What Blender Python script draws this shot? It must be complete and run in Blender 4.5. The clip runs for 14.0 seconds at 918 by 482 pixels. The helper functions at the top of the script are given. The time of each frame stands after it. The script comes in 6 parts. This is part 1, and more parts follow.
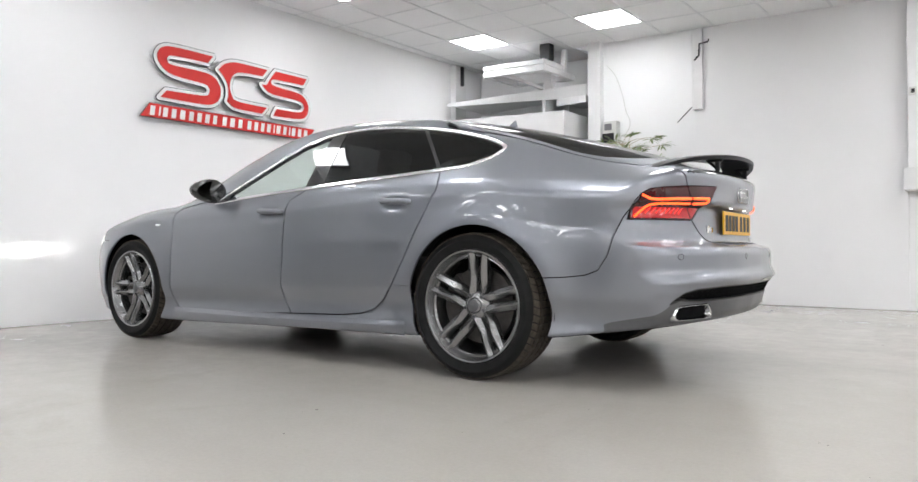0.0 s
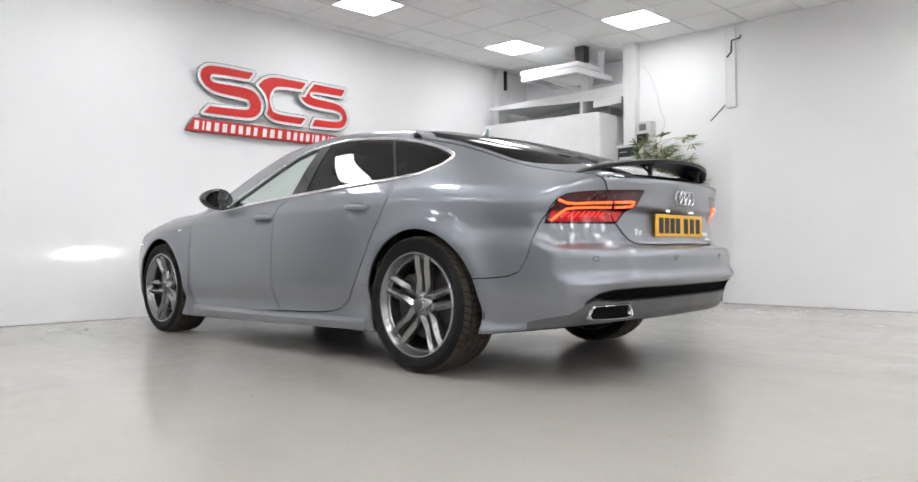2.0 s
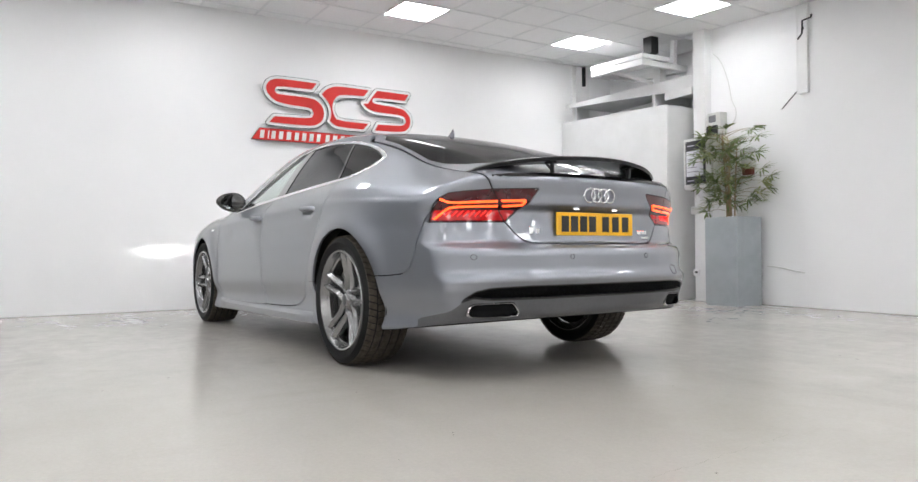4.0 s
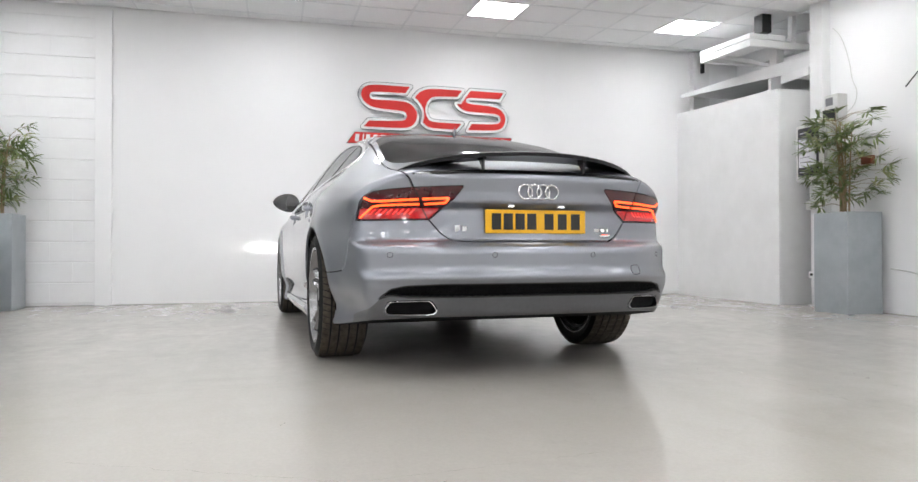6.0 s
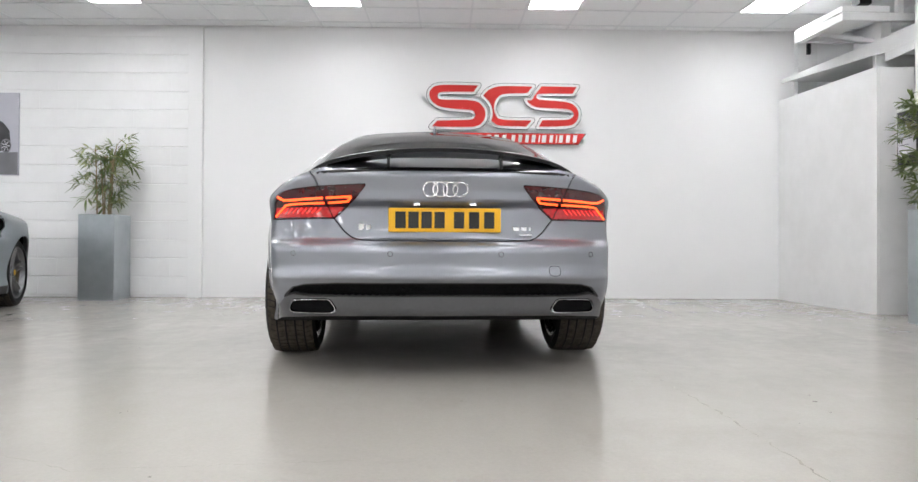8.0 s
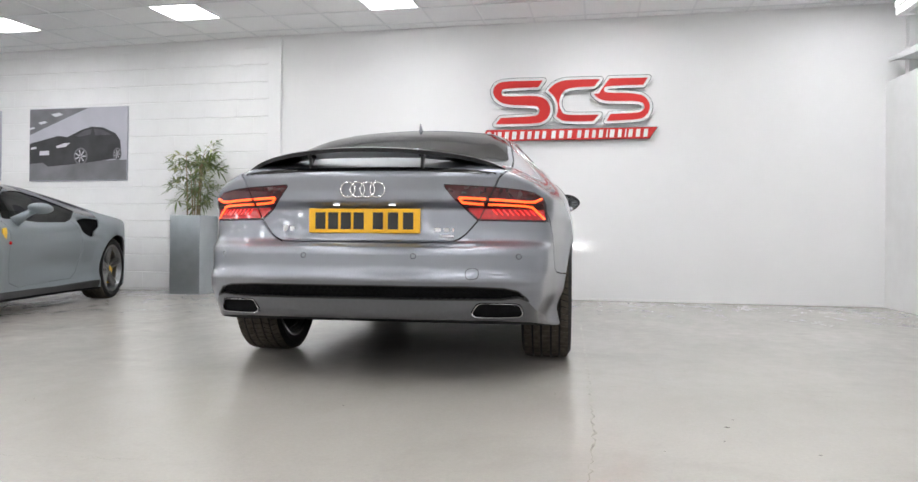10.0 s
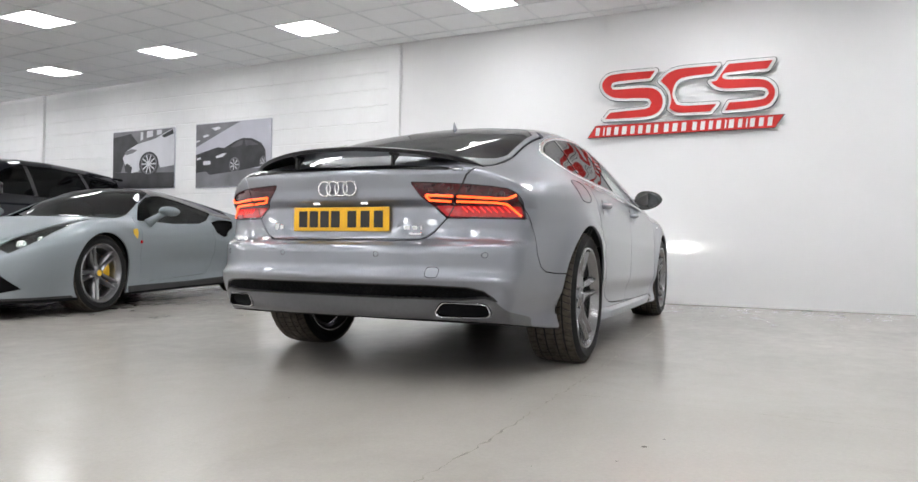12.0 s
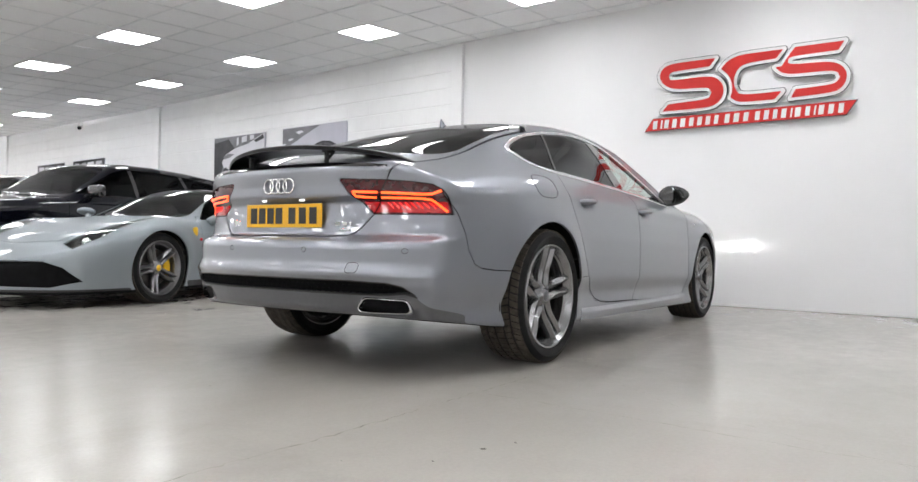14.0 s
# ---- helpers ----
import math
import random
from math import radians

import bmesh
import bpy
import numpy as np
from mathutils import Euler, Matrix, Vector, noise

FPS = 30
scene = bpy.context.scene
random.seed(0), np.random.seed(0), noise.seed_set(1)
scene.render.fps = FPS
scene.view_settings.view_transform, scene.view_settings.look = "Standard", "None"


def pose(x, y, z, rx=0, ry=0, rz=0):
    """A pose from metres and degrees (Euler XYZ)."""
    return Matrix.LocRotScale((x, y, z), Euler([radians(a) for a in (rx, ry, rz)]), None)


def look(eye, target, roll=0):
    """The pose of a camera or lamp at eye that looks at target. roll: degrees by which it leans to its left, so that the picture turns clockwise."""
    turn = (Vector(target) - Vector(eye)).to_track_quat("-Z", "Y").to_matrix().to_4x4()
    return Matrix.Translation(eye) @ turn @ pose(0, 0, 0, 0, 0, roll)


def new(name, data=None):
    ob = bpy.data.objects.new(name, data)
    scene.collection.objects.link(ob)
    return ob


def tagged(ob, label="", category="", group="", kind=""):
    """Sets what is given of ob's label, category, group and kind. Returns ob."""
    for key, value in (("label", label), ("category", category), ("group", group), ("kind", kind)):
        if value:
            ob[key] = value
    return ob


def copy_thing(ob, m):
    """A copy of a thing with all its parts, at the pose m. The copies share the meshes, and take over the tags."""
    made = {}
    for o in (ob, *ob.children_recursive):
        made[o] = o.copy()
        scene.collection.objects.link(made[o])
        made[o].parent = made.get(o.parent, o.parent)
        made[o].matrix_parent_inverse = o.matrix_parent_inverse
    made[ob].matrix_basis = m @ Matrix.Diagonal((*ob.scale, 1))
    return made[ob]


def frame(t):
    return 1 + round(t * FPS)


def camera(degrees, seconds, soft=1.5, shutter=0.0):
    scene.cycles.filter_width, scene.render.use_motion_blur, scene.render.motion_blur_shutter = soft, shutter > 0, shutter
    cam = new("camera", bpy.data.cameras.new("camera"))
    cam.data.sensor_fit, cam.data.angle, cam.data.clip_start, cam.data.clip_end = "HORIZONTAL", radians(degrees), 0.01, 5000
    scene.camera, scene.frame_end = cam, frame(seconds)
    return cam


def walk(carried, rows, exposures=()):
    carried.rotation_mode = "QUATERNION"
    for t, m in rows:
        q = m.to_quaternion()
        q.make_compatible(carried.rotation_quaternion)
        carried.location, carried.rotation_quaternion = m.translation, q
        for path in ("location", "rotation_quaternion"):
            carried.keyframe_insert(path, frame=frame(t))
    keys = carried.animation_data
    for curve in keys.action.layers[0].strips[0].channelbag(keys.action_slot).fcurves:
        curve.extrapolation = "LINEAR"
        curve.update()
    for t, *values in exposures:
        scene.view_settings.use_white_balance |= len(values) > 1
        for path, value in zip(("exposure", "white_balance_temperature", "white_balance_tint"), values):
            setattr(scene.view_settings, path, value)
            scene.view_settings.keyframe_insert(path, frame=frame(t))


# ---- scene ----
cam = camera(66.1, 14.0)
# seconds, eye x y z, yaw, pitch, roll
ROWS = [
    (0.0, 0.405, 0.149, 0.627, 38.50, 0.60, 0.30),
    (0.5, 0.538, 0.171, 0.631, 39.55, 0.63, 0.39),
    (1.0, 0.709, 0.234, 0.631, 41.23, 0.69, 0.46),
    (1.5, 0.905, 0.333, 0.630, 43.52, 0.71, 0.50),
    (2.0, 1.125, 0.481, 0.631, 46.30, 0.71, 0.53),
    (2.5, 1.356, 0.672, 0.634, 49.42, 0.69, 0.59),
    (3.0, 1.582, 0.891, 0.629, 52.65, 0.71, 0.53),
    (3.5, 1.790, 1.151, 0.624, 56.04, 0.72, 0.47),
    (4.0, 1.976, 1.437, 0.618, 59.61, 0.74, 0.41),
    (4.5, 2.134, 1.732, 0.613, 63.37, 0.76, 0.36),
    (5.0, 2.261, 2.020, 0.608, 67.33, 0.77, 0.30),
    (5.5, 2.368, 2.303, 0.612, 71.43, 0.71, 0.20),
    (6.0, 2.460, 2.593, 0.612, 75.37, 0.65, 0.09),
    (6.5, 2.524, 2.907, 0.609, 79.25, 0.64, -0.02),
    (7.0, 2.552, 3.212, 0.606, 82.76, 0.65, -0.14),
    (7.5, 2.553, 3.519, 0.608, 86.04, 0.63, -0.22),
    (8.0, 2.548, 3.814, 0.613, 89.05, 0.57, -0.28),
    (8.5, 2.530, 4.092, 0.618, 91.78, 0.52, -0.34),
    (9.0, 2.495, 4.357, 0.623, 94.54, 0.46, -0.40),
    (9.5, 2.437, 4.611, 0.629, 97.63, 0.40, -0.46),
    (10.0, 2.349, 4.857, 0.634, 101.34, 0.35, -0.52),
    (10.5, 2.248, 5.100, 0.632, 105.34, 0.37, -0.55),
    (11.0, 2.150, 5.336, 0.633, 109.58, 0.34, -0.57),
    (11.5, 2.067, 5.563, 0.631, 113.55, 0.33, -0.62),
    (12.0, 1.971, 5.773, 0.630, 116.74, 0.29, -0.68),
    (12.5, 1.862, 5.977, 0.630, 119.50, 0.24, -0.73),
    (13.0, 1.740, 6.167, 0.628, 122.15, 0.19, -0.76),
    (13.5, 1.615, 6.357, 0.627, 124.75, 0.15, -0.78),
    (14.0, 1.472, 6.533, 0.626, 127.34, 0.11, -0.81),
]
walk(cam, [(t, pose(x, y, z, 90 + pitch, roll, yaw)) for t, x, y, z, yaw, pitch, roll in ROWS])

# ---- light: the ceiling's panels, and a dim surround ----
world = bpy.data.worlds.new("world")
world.use_nodes = True
world.node_tree.nodes["Background"].inputs[0].default_value = (0.8, 0.85, 0.9, 1)
world.node_tree.nodes["Background"].inputs[1].default_value = 0.05
scene.world = world


# ---- materials ----
def material(name, colour, rough=0.5, metal=0.0, coat=0.0, spread=0.06, scale=8.0, bump=0.0, bump_scale=60.0, stain=None, stain_scale=0.7, emit=0.0, specular=0.5, rough_spread=0.0, detail=6.0):
    """A principled surface whose colour and relief vary at two scales."""
    m = bpy.data.materials.new(name)
    m.use_nodes = True
    t = m.node_tree
    b = t.nodes["Principled BSDF"]
    b.inputs["Roughness"].default_value = rough
    b.inputs["Metallic"].default_value = metal
    b.inputs["Coat Weight"].default_value = coat
    b.inputs["Coat Roughness"].default_value = 0.012
    b.inputs["Specular IOR Level"].default_value = specular
    co = t.nodes.new("ShaderNodeTexCoord")
    n = t.nodes.new("ShaderNodeTexNoise")
    n.inputs["Scale"].default_value, n.inputs["Detail"].default_value = scale, detail
    t.links.new(co.outputs["Object"], n.inputs["Vector"])
    ramp = t.nodes.new("ShaderNodeMapRange")
    ramp.inputs[1].default_value, ramp.inputs[2].default_value = 0.3, 0.7
    ramp.inputs[3].default_value, ramp.inputs[4].default_value = 1 - spread, 1 + spread
    t.links.new(n.outputs["Fac"], ramp.inputs[0])
    mul = t.nodes.new("ShaderNodeVectorMath")
    mul.operation = "SCALE"
    mul.inputs[0].default_value = colour[:3]
    t.links.new(ramp.outputs[0], mul.inputs["Scale"])
    out = mul.outputs[0]
    if stain:
        s = t.nodes.new("ShaderNodeTexNoise")
        s.inputs["Scale"].default_value, s.inputs["Detail"].default_value, s.inputs["Roughness"].default_value = stain_scale, 8, 0.65
        t.links.new(co.outputs["Object"], s.inputs["Vector"])
        r2 = t.nodes.new("ShaderNodeMapRange")
        r2.inputs[1].default_value, r2.inputs[2].default_value = 0.45, 0.75
        t.links.new(s.outputs["Fac"], r2.inputs[0])
        mix = t.nodes.new("ShaderNodeMix")
        mix.data_type = "RGBA"
        t.links.new(r2.outputs[0], mix.inputs[0])
        t.links.new(out, mix.inputs[6])
        mix.inputs[7].default_value = (*stain[:3], 1)
        out = mix.outputs[2]
    t.links.new(out, b.inputs["Base Color"])
    if rough_spread:
        r3 = t.nodes.new("ShaderNodeMapRange")
        r3.inputs[1].default_value, r3.inputs[2].default_value = 0.3, 0.7
        r3.inputs[3].default_value, r3.inputs[4].default_value = max(rough - rough_spread, 0.0), rough + rough_spread
        n2 = t.nodes.new("ShaderNodeTexNoise")
        n2.inputs["Scale"].default_value, n2.inputs["Detail"].default_value = scale * 0.37, 8
        t.links.new(co.outputs["Object"], n2.inputs["Vector"])
        t.links.new(n2.outputs["Fac"], r3.inputs[0])
        t.links.new(r3.outputs[0], b.inputs["Roughness"])
    if bump:
        n3 = t.nodes.new("ShaderNodeTexNoise")
        n3.inputs["Scale"].default_value, n3.inputs["Detail"].default_value = bump_scale, 4
        t.links.new(co.outputs["Object"], n3.inputs["Vector"])
        bp = t.nodes.new("ShaderNodeBump")
        bp.inputs["Strength"].default_value, bp.inputs["Distance"].default_value = 1.0, bump
        t.links.new(n3.outputs["Fac"], bp.inputs["Height"])
        t.links.new(bp.outputs["Normal"], b.inputs["Normal"])
    if emit:
        b.inputs["Emission Color"].default_value = (*colour[:3], 1)
        b.inputs["Emission Strength"].default_value = emit
    return m


M = {
    "wall": material("wall_paint", (.85, .85, .855), .62, spread=.012, scale=1.3, bump=.0005, bump_scale=35, stain=(.83, .83, .84), rough_spread=.05, specular=.28),
    "block": material("block_paint", (.84, .84, .845), .62, specular=.28, spread=.02, scale=5, bump=.0015, bump_scale=90, stain=(.80, .805, .81), rough_spread=.06),
    "tile": material("ceiling_tile", (.87, .875, .88), .9, spread=.02, scale=40, bump=.0008, bump_scale=220),
    "rail": material("ceiling_rail", (.78, .79, .80), .5, spread=.01),
    "white": material("white_paint", (.80, .80, .80), .4, spread=.02, scale=6, stain=(.74, .74, .735), stain_scale=2),
    "lamp": material("light_panel", (.965, .975, 1.0), .4, spread=.0, emit=18.3),
    "black": material("black_plastic", (.012, .012, .013), .5, spread=.2, scale=30),
}


def floor_material():
    """Painted concrete: broad patches, dragged streaks, stains and fine grit, with an uneven sheen."""
    m = bpy.data.materials.new("floor_paint")
    m.use_nodes = True
    t = m.node_tree
    b = t.nodes["Principled BSDF"]
    co = t.nodes.new("ShaderNodeTexCoord")

    def noise(scale, detail, rough, lo, hi, a, c, stretch=(1, 1, 1), turn=0.0):
        mp = t.nodes.new("ShaderNodeMapping")
        mp.inputs["Scale"].default_value = stretch
        mp.inputs["Rotation"].default_value = (0, 0, turn)
        n = t.nodes.new("ShaderNodeTexNoise")
        n.inputs["Scale"].default_value, n.inputs["Detail"].default_value, n.inputs["Roughness"].default_value = scale, detail, rough
        n.inputs["Distortion"].default_value = .6
        r = t.nodes.new("ShaderNodeMapRange")
        for k, v in enumerate((lo, hi, a, c)):
            r.inputs[k + 1].default_value = v
        t.links.new(co.outputs["Object"], mp.inputs[0])
        t.links.new(mp.outputs[0], n.inputs["Vector"])
        t.links.new(n.outputs["Fac"], r.inputs[0])
        return r.outputs[0]

    def maths(op, a, c):
        n = t.nodes.new("ShaderNodeMath")
        n.operation = op
        for k, v in enumerate((a, c)):
            if isinstance(v, (int, float)):
                n.inputs[k].default_value = v
            else:
                t.links.new(v, n.inputs[k])
        return n.outputs[0]

    patches = noise(.55, 5, .55, .35, .65, .94, 1.05)
    streaks = noise(1.3, 8, .62, .35, .7, .972, 1.018, (.35, 1.6, 1), .5)
    grit = noise(75, 4, .6, .3, .7, .965, 1.03)
    stains = noise(1.05, 9, .68, .54, .74, 1.0, .87, (1, .7, 1), -.3)
    tone = maths("MULTIPLY", maths("MULTIPLY", patches, streaks), maths("MULTIPLY", grit, stains))
    mul = t.nodes.new("ShaderNodeVectorMath")
    mul.operation = "SCALE"
    mul.inputs[0].default_value = (.428, .404, .373)
    t.links.new(tone, mul.inputs["Scale"])
    t.links.new(mul.outputs[0], b.inputs["Base Color"])
    sheen = maths("ADD", noise(1.7, 8, .65, .3, .7, .14, .21, (.5, 1.4, 1), .5), noise(9, 6, .6, .3, .7, -.03, .04))
    t.links.new(sheen, b.inputs["Roughness"])
    bp = t.nodes.new("ShaderNodeBump")
    bp.inputs["Strength"].default_value, bp.inputs["Distance"].default_value = 1.0, .0005
    t.links.new(noise(7, 5, .6, 0, 1, 0, 1), bp.inputs["Height"])
    t.links.new(bp.outputs["Normal"], b.inputs["Normal"])
    return m


M["concrete"] = floor_material()


# ---- building blocks ----
def solid(name, bm, mat, parent=None, label="", smooth=False):
    me = bpy.data.meshes.new(name)
    bmesh.ops.recalc_face_normals(bm, faces=bm.faces)
    bm.to_mesh(me)
    bm.free()
    if mat:
        me.materials.append(mat)
    if smooth:
        me.polygons.foreach_set("use_smooth", [True] * len(me.polygons))
    ob = new(name, me)
    if parent:
        ob.parent = parent
    if label:
        tagged(ob, label)
    return ob


def part(name, bm, mat, parent, label="", smooth=False):
    return solid(name, bm, mat, parent, label, smooth)


def add_box(bm, lo, hi, bevel=0.0, segments=2, m=None):
    """A box between two corners, with softened edges."""
    r = bmesh.ops.create_cube(bm, size=1)
    vs = r["verts"]
    c = [(a + b) / 2 for a, b in zip(lo, hi)]
    d = [abs(b - a) for a, b in zip(lo, hi)]
    bmesh.ops.transform(bm, verts=vs, matrix=Matrix.LocRotScale(c, None, d))
    if bevel:
        es = list({e for v in vs for e in v.link_edges})
        r = bmesh.ops.bevel(bm, geom=es, offset=min(bevel, min(d) * .45), segments=segments, affect="EDGES", profile=.5)
        vs = list({v for f in r["faces"] for v in f.verts} | {v for v in vs if v.is_valid})
    if m is not None:
        bmesh.ops.transform(bm, verts=vs, matrix=m)
    return vs


def box(name, lo, hi, mat, parent=None, label="", bevel=0.004):
    bm = bmesh.new()
    add_box(bm, lo, hi, bevel)
    return solid(name, bm, mat, parent, label)


def add_tube(bm, points, radius, sides=10, caps=True):
    """A round bar along a line of points; radius: one number or one a point."""
    pts = [Vector(p) for p in points]
    rad = radius if isinstance(radius, (list, tuple)) else [radius] * len(pts)
    rings, side = [], None
    for i, p in enumerate(pts):
        d = (pts[min(i + 1, len(pts) - 1)] - pts[max(i - 1, 0)]).normalized()
        if side is None:
            side = d.orthogonal().normalized()
        side = (side - d * side.dot(d)).normalized()
        up = d.cross(side)
        rings.append([bm.verts.new(p + rad[i] * (math.cos(a) * side + math.sin(a) * up)) for a in (2 * math.pi * k / sides for k in range(sides))])
    for a, b in zip(rings, rings[1:]):
        for k in range(sides):
            bm.faces.new((a[k], a[(k + 1) % sides], b[(k + 1) % sides], b[k]))
    if caps:
        bm.faces.new(rings[0][::-1])
        bm.faces.new(rings[-1])


def add_prism(bm, outline, depth, m):
    """A flat outline (x, y) given a thickness along z, then placed by m."""
    lo = [bm.verts.new(m @ Vector((x, y, 0))) for x, y in outline]
    hi = [bm.verts.new(m @ Vector((x, y, depth))) for x, y in outline]
    n = len(lo)
    bm.faces.new(lo[::-1])
    bm.faces.new(hi)
    for i in range(n):
        bm.faces.new((lo[i], lo[(i + 1) % n], hi[(i + 1) % n], hi[i]))


def empty(name, m, label, category, group=""):
    ob = new(name)
    ob.empty_display_size = 0.1
    ob.matrix_basis = m
    return tagged(ob, label, category, group)


# ---- the room ----
XW, YW, XE, YS, HC = -6.03, 8.20, 22.0, -18.0, 3.243
S = "structure"
tagged(box("floor", (XW - .3, YS - .3, -.2), (XE + .3, YW + .9, 0), M["concrete"], bevel=0), "pale grey painted concrete floor with fine cracks", "floor", kind=S)
tagged(box("wall_west", (XW - .25, YS - .25, 0), (XW, YW + .85, HC + .4), M["wall"], bevel=0), "white painted showroom wall", "wall", kind=S)
bm = bmesh.new()
add_box(bm, (-3.85, YW, 0), (XE, YW + .25, HC + .4))
add_box(bm, (XW, YW + .60, 0), (-3.85, YW + .85, HC + .4))
add_box(bm, (-3.85, YW + .25, 0), (-3.60, YW + .85, HC + .4))
tagged(solid("wall_north", bm, M["wall"]), "white painted end wall with a corner recess", "wall", kind=S)
tagged(box("wall_east", (XE, YS - .25, 0), (XE + .25, YW + .25, HC + .4), M["wall"], bevel=0), "white painted wall", "wall", kind=S)
tagged(box("wall_south", (XW, YS - .25, 0), (XE, YS, HC + .4), M["wall"], bevel=0), "white painted wall", "wall", kind=S)
# suspended ceiling: tiles on rails, one mesh
PX, PY, CX0 = .60, .592, -5.153
TILT = .042


def grid_y(j):
    return -.07 + j * PY


def lean_x(y):
    return -.0155 * (y - .2)


def ceiling_z(x, y):
    """Underside of the ceiling: it falls a little away from the long wall and towards the far bays."""
    return HC - TILT * (min(x, 0) + 4.9) - .014 * max(0, min(.2 - y, 8))


def slab(bm, x0, x1, y0, y1, z0, z1):
    x0, x1, y0, y1 = max(x0, XW - .02), min(x1, XE), max(y0, YS), min(y1, YW + .6 if x1 < -3.8 else YW)
    if x1 - x0 < .005 or y1 - y0 < .005:
        return
    vs = [bm.verts.new((max(x + lean_x(y), XW - .02), y, z + ceiling_z(x, y))) for z in (z0, z1) for x, y in ((x0, y0), (x1, y0), (x1, y1), (x0, y1))]
    for q in ((3, 2, 1, 0), (4, 5, 6, 7), (0, 1, 5, 4), (1, 2, 6, 5), (2, 3, 7, 6), (3, 0, 4, 7)):
        bm.faces.new([vs[k] for k in q])


tiles, rails, lit = bmesh.new(), bmesh.new(), []
for j in range(-31, 16):
    y0, y1 = grid_y(j), grid_y(j + 1)
    for i in range(-2, 46):
        x = CX0 + i * PX
        if i % 3 == 0 and j % 4 == 0:
            if XW < x < XE - PX and YS < y0 < YW - .5 and not (j == 12 and i == 6):
                lit.append((x + PX / 2 + lean_x((y0 + y1) / 2), (y0 + y1) / 2))
                continue
        dz = random.uniform(-.0012, .0012)
        slab(tiles, x + .008, x + PX - .008, y0 + .008, y1 - .008, .005 + dz, .02 + dz)
    slab(rails, XW, 0, y0 - .0115, y0 + .0115, -.001, .028)
    slab(rails, 0, XE, y0 - .0115, y0 + .0115, -.001, .028)
    for i in range(-2, 47):
        slab(rails, CX0 + i * PX - .0115, CX0 + i * PX + .0115, y0 + .0115, y1 - .0115, -.002, .03)
tagged(solid("ceiling", tiles, M["tile"]), "suspended ceiling of square mineral-fibre tiles", "ceiling", kind=S)
tagged(solid("trim", rails, M["rail"]), "white metal rails of the suspended ceiling", "trim", kind=S)
tagged(box("roof", (XW - .25, YS - .25, HC + .4), (XE + .25, YW + .85, HC + .6), M["white"], bevel=0), "closed roof slab above the ceiling", "roof", kind=S)
panel = None
for x, y in sorted(lit):
    at = pose(x, y, ceiling_z(x, y), 0, math.degrees(TILT) if x < 0 else 0, 0)
    if panel is None:
        panel = empty("ceiling_light", at, "square white LED panel light set in the ceiling", "ceiling light", "ceiling lights")
        bm = bmesh.new()
        a, b = PX / 2 - .012, PY / 2 - .012
        for lo, hi in (((-a, -b), (a, -b + .018)), ((-a, b - .018), (a, b)), ((-a, -b + .018), (-a + .018, b - .018)), ((a - .018, -b + .018), (a, b - .018))):
            add_box(bm, (*lo, -.004), (*hi, .03), .002)
        part("frame", bm, M["rail"], panel)
        bm = bmesh.new()
        add_box(bm, (-a + .018, -b + .018, .0), (a - .018, b - .018, .02), 0)
        part("diffuser", bm, M["lamp"], panel, "glowing white diffuser")
    else:
        copy_thing(panel, at)

# ---- curved bodywork: a smooth solid given by plan, side and end curves, cut into panels ----
class Curve:
    """A smoothed curve through a few knots."""

    def __init__(self, knots, soft=0.05):
        k = np.array(knots, float)
        lo, hi = k[0, 0] - 6 * soft - 0.01, k[-1, 0] + 6 * soft + 0.01
        n = 4000
        self.s = np.linspace(lo, hi, n)
        # straight extension past both ends
        a = (k[1, 1] - k[0, 1]) / (k[1, 0] - k[0, 0])
        b = (k[-1, 1] - k[-2, 1]) / (k[-1, 0] - k[-2, 0])
        v = np.interp(self.s, k[:, 0], k[:, 1])
        v = np.where(self.s < k[0, 0], k[0, 1] + a * (self.s - k[0, 0]), v)
        v = np.where(self.s > k[-1, 0], k[-1, 1] + b * (self.s - k[-1, 0]), v)
        step = (hi - lo) / (n - 1)
        r = max(1, int(3 * soft / step))
        g = np.exp(-0.5 * (np.arange(-r, r + 1) * step / soft) ** 2)
        pad = np.concatenate([v[0] + a * step * np.arange(-r, 0), v, v[-1] + b * step * np.arange(1, r + 1)])
        self.v = np.convolve(pad, g / g.sum(), "valid")
        self.a, self.b = a, b

    def __call__(self, x):
        x = np.asarray(x, float)
        y = np.interp(x, self.s, self.v)
        y = np.where(x < self.s[0], self.v[0] + self.a * (x - self.s[0]), y)
        return np.where(x > self.s[-1], self.v[-1] + self.b * (x - self.s[-1]), y)


def smax(a, b, k):
    h = np.maximum(k - np.abs(a - b), 0) / k
    return np.maximum(a, b) + h * h * k * 0.25


def gradient(F, p, e=1e-3):
    g = np.empty_like(p)
    for i in range(3):
        d = np.zeros(3)
        d[i] = e
        a, b = p + d, p - d
        g[:, i] = (F(a[:, 0], a[:, 1], a[:, 2]) - F(b[:, 0], b[:, 1], b[:, 2])) / (2 * e)
    return g


def settle(F, p, turns=3):
    """Moves points onto the surface F = 0."""
    for _ in range(turns):
        g = gradient(F, p)
        f = F(p[:, 0], p[:, 1], p[:, 2])
        step = f / np.maximum((g * g).sum(1), 0.05)
        p = p - np.clip(step, -0.03, 0.03)[:, None] * g
    return p


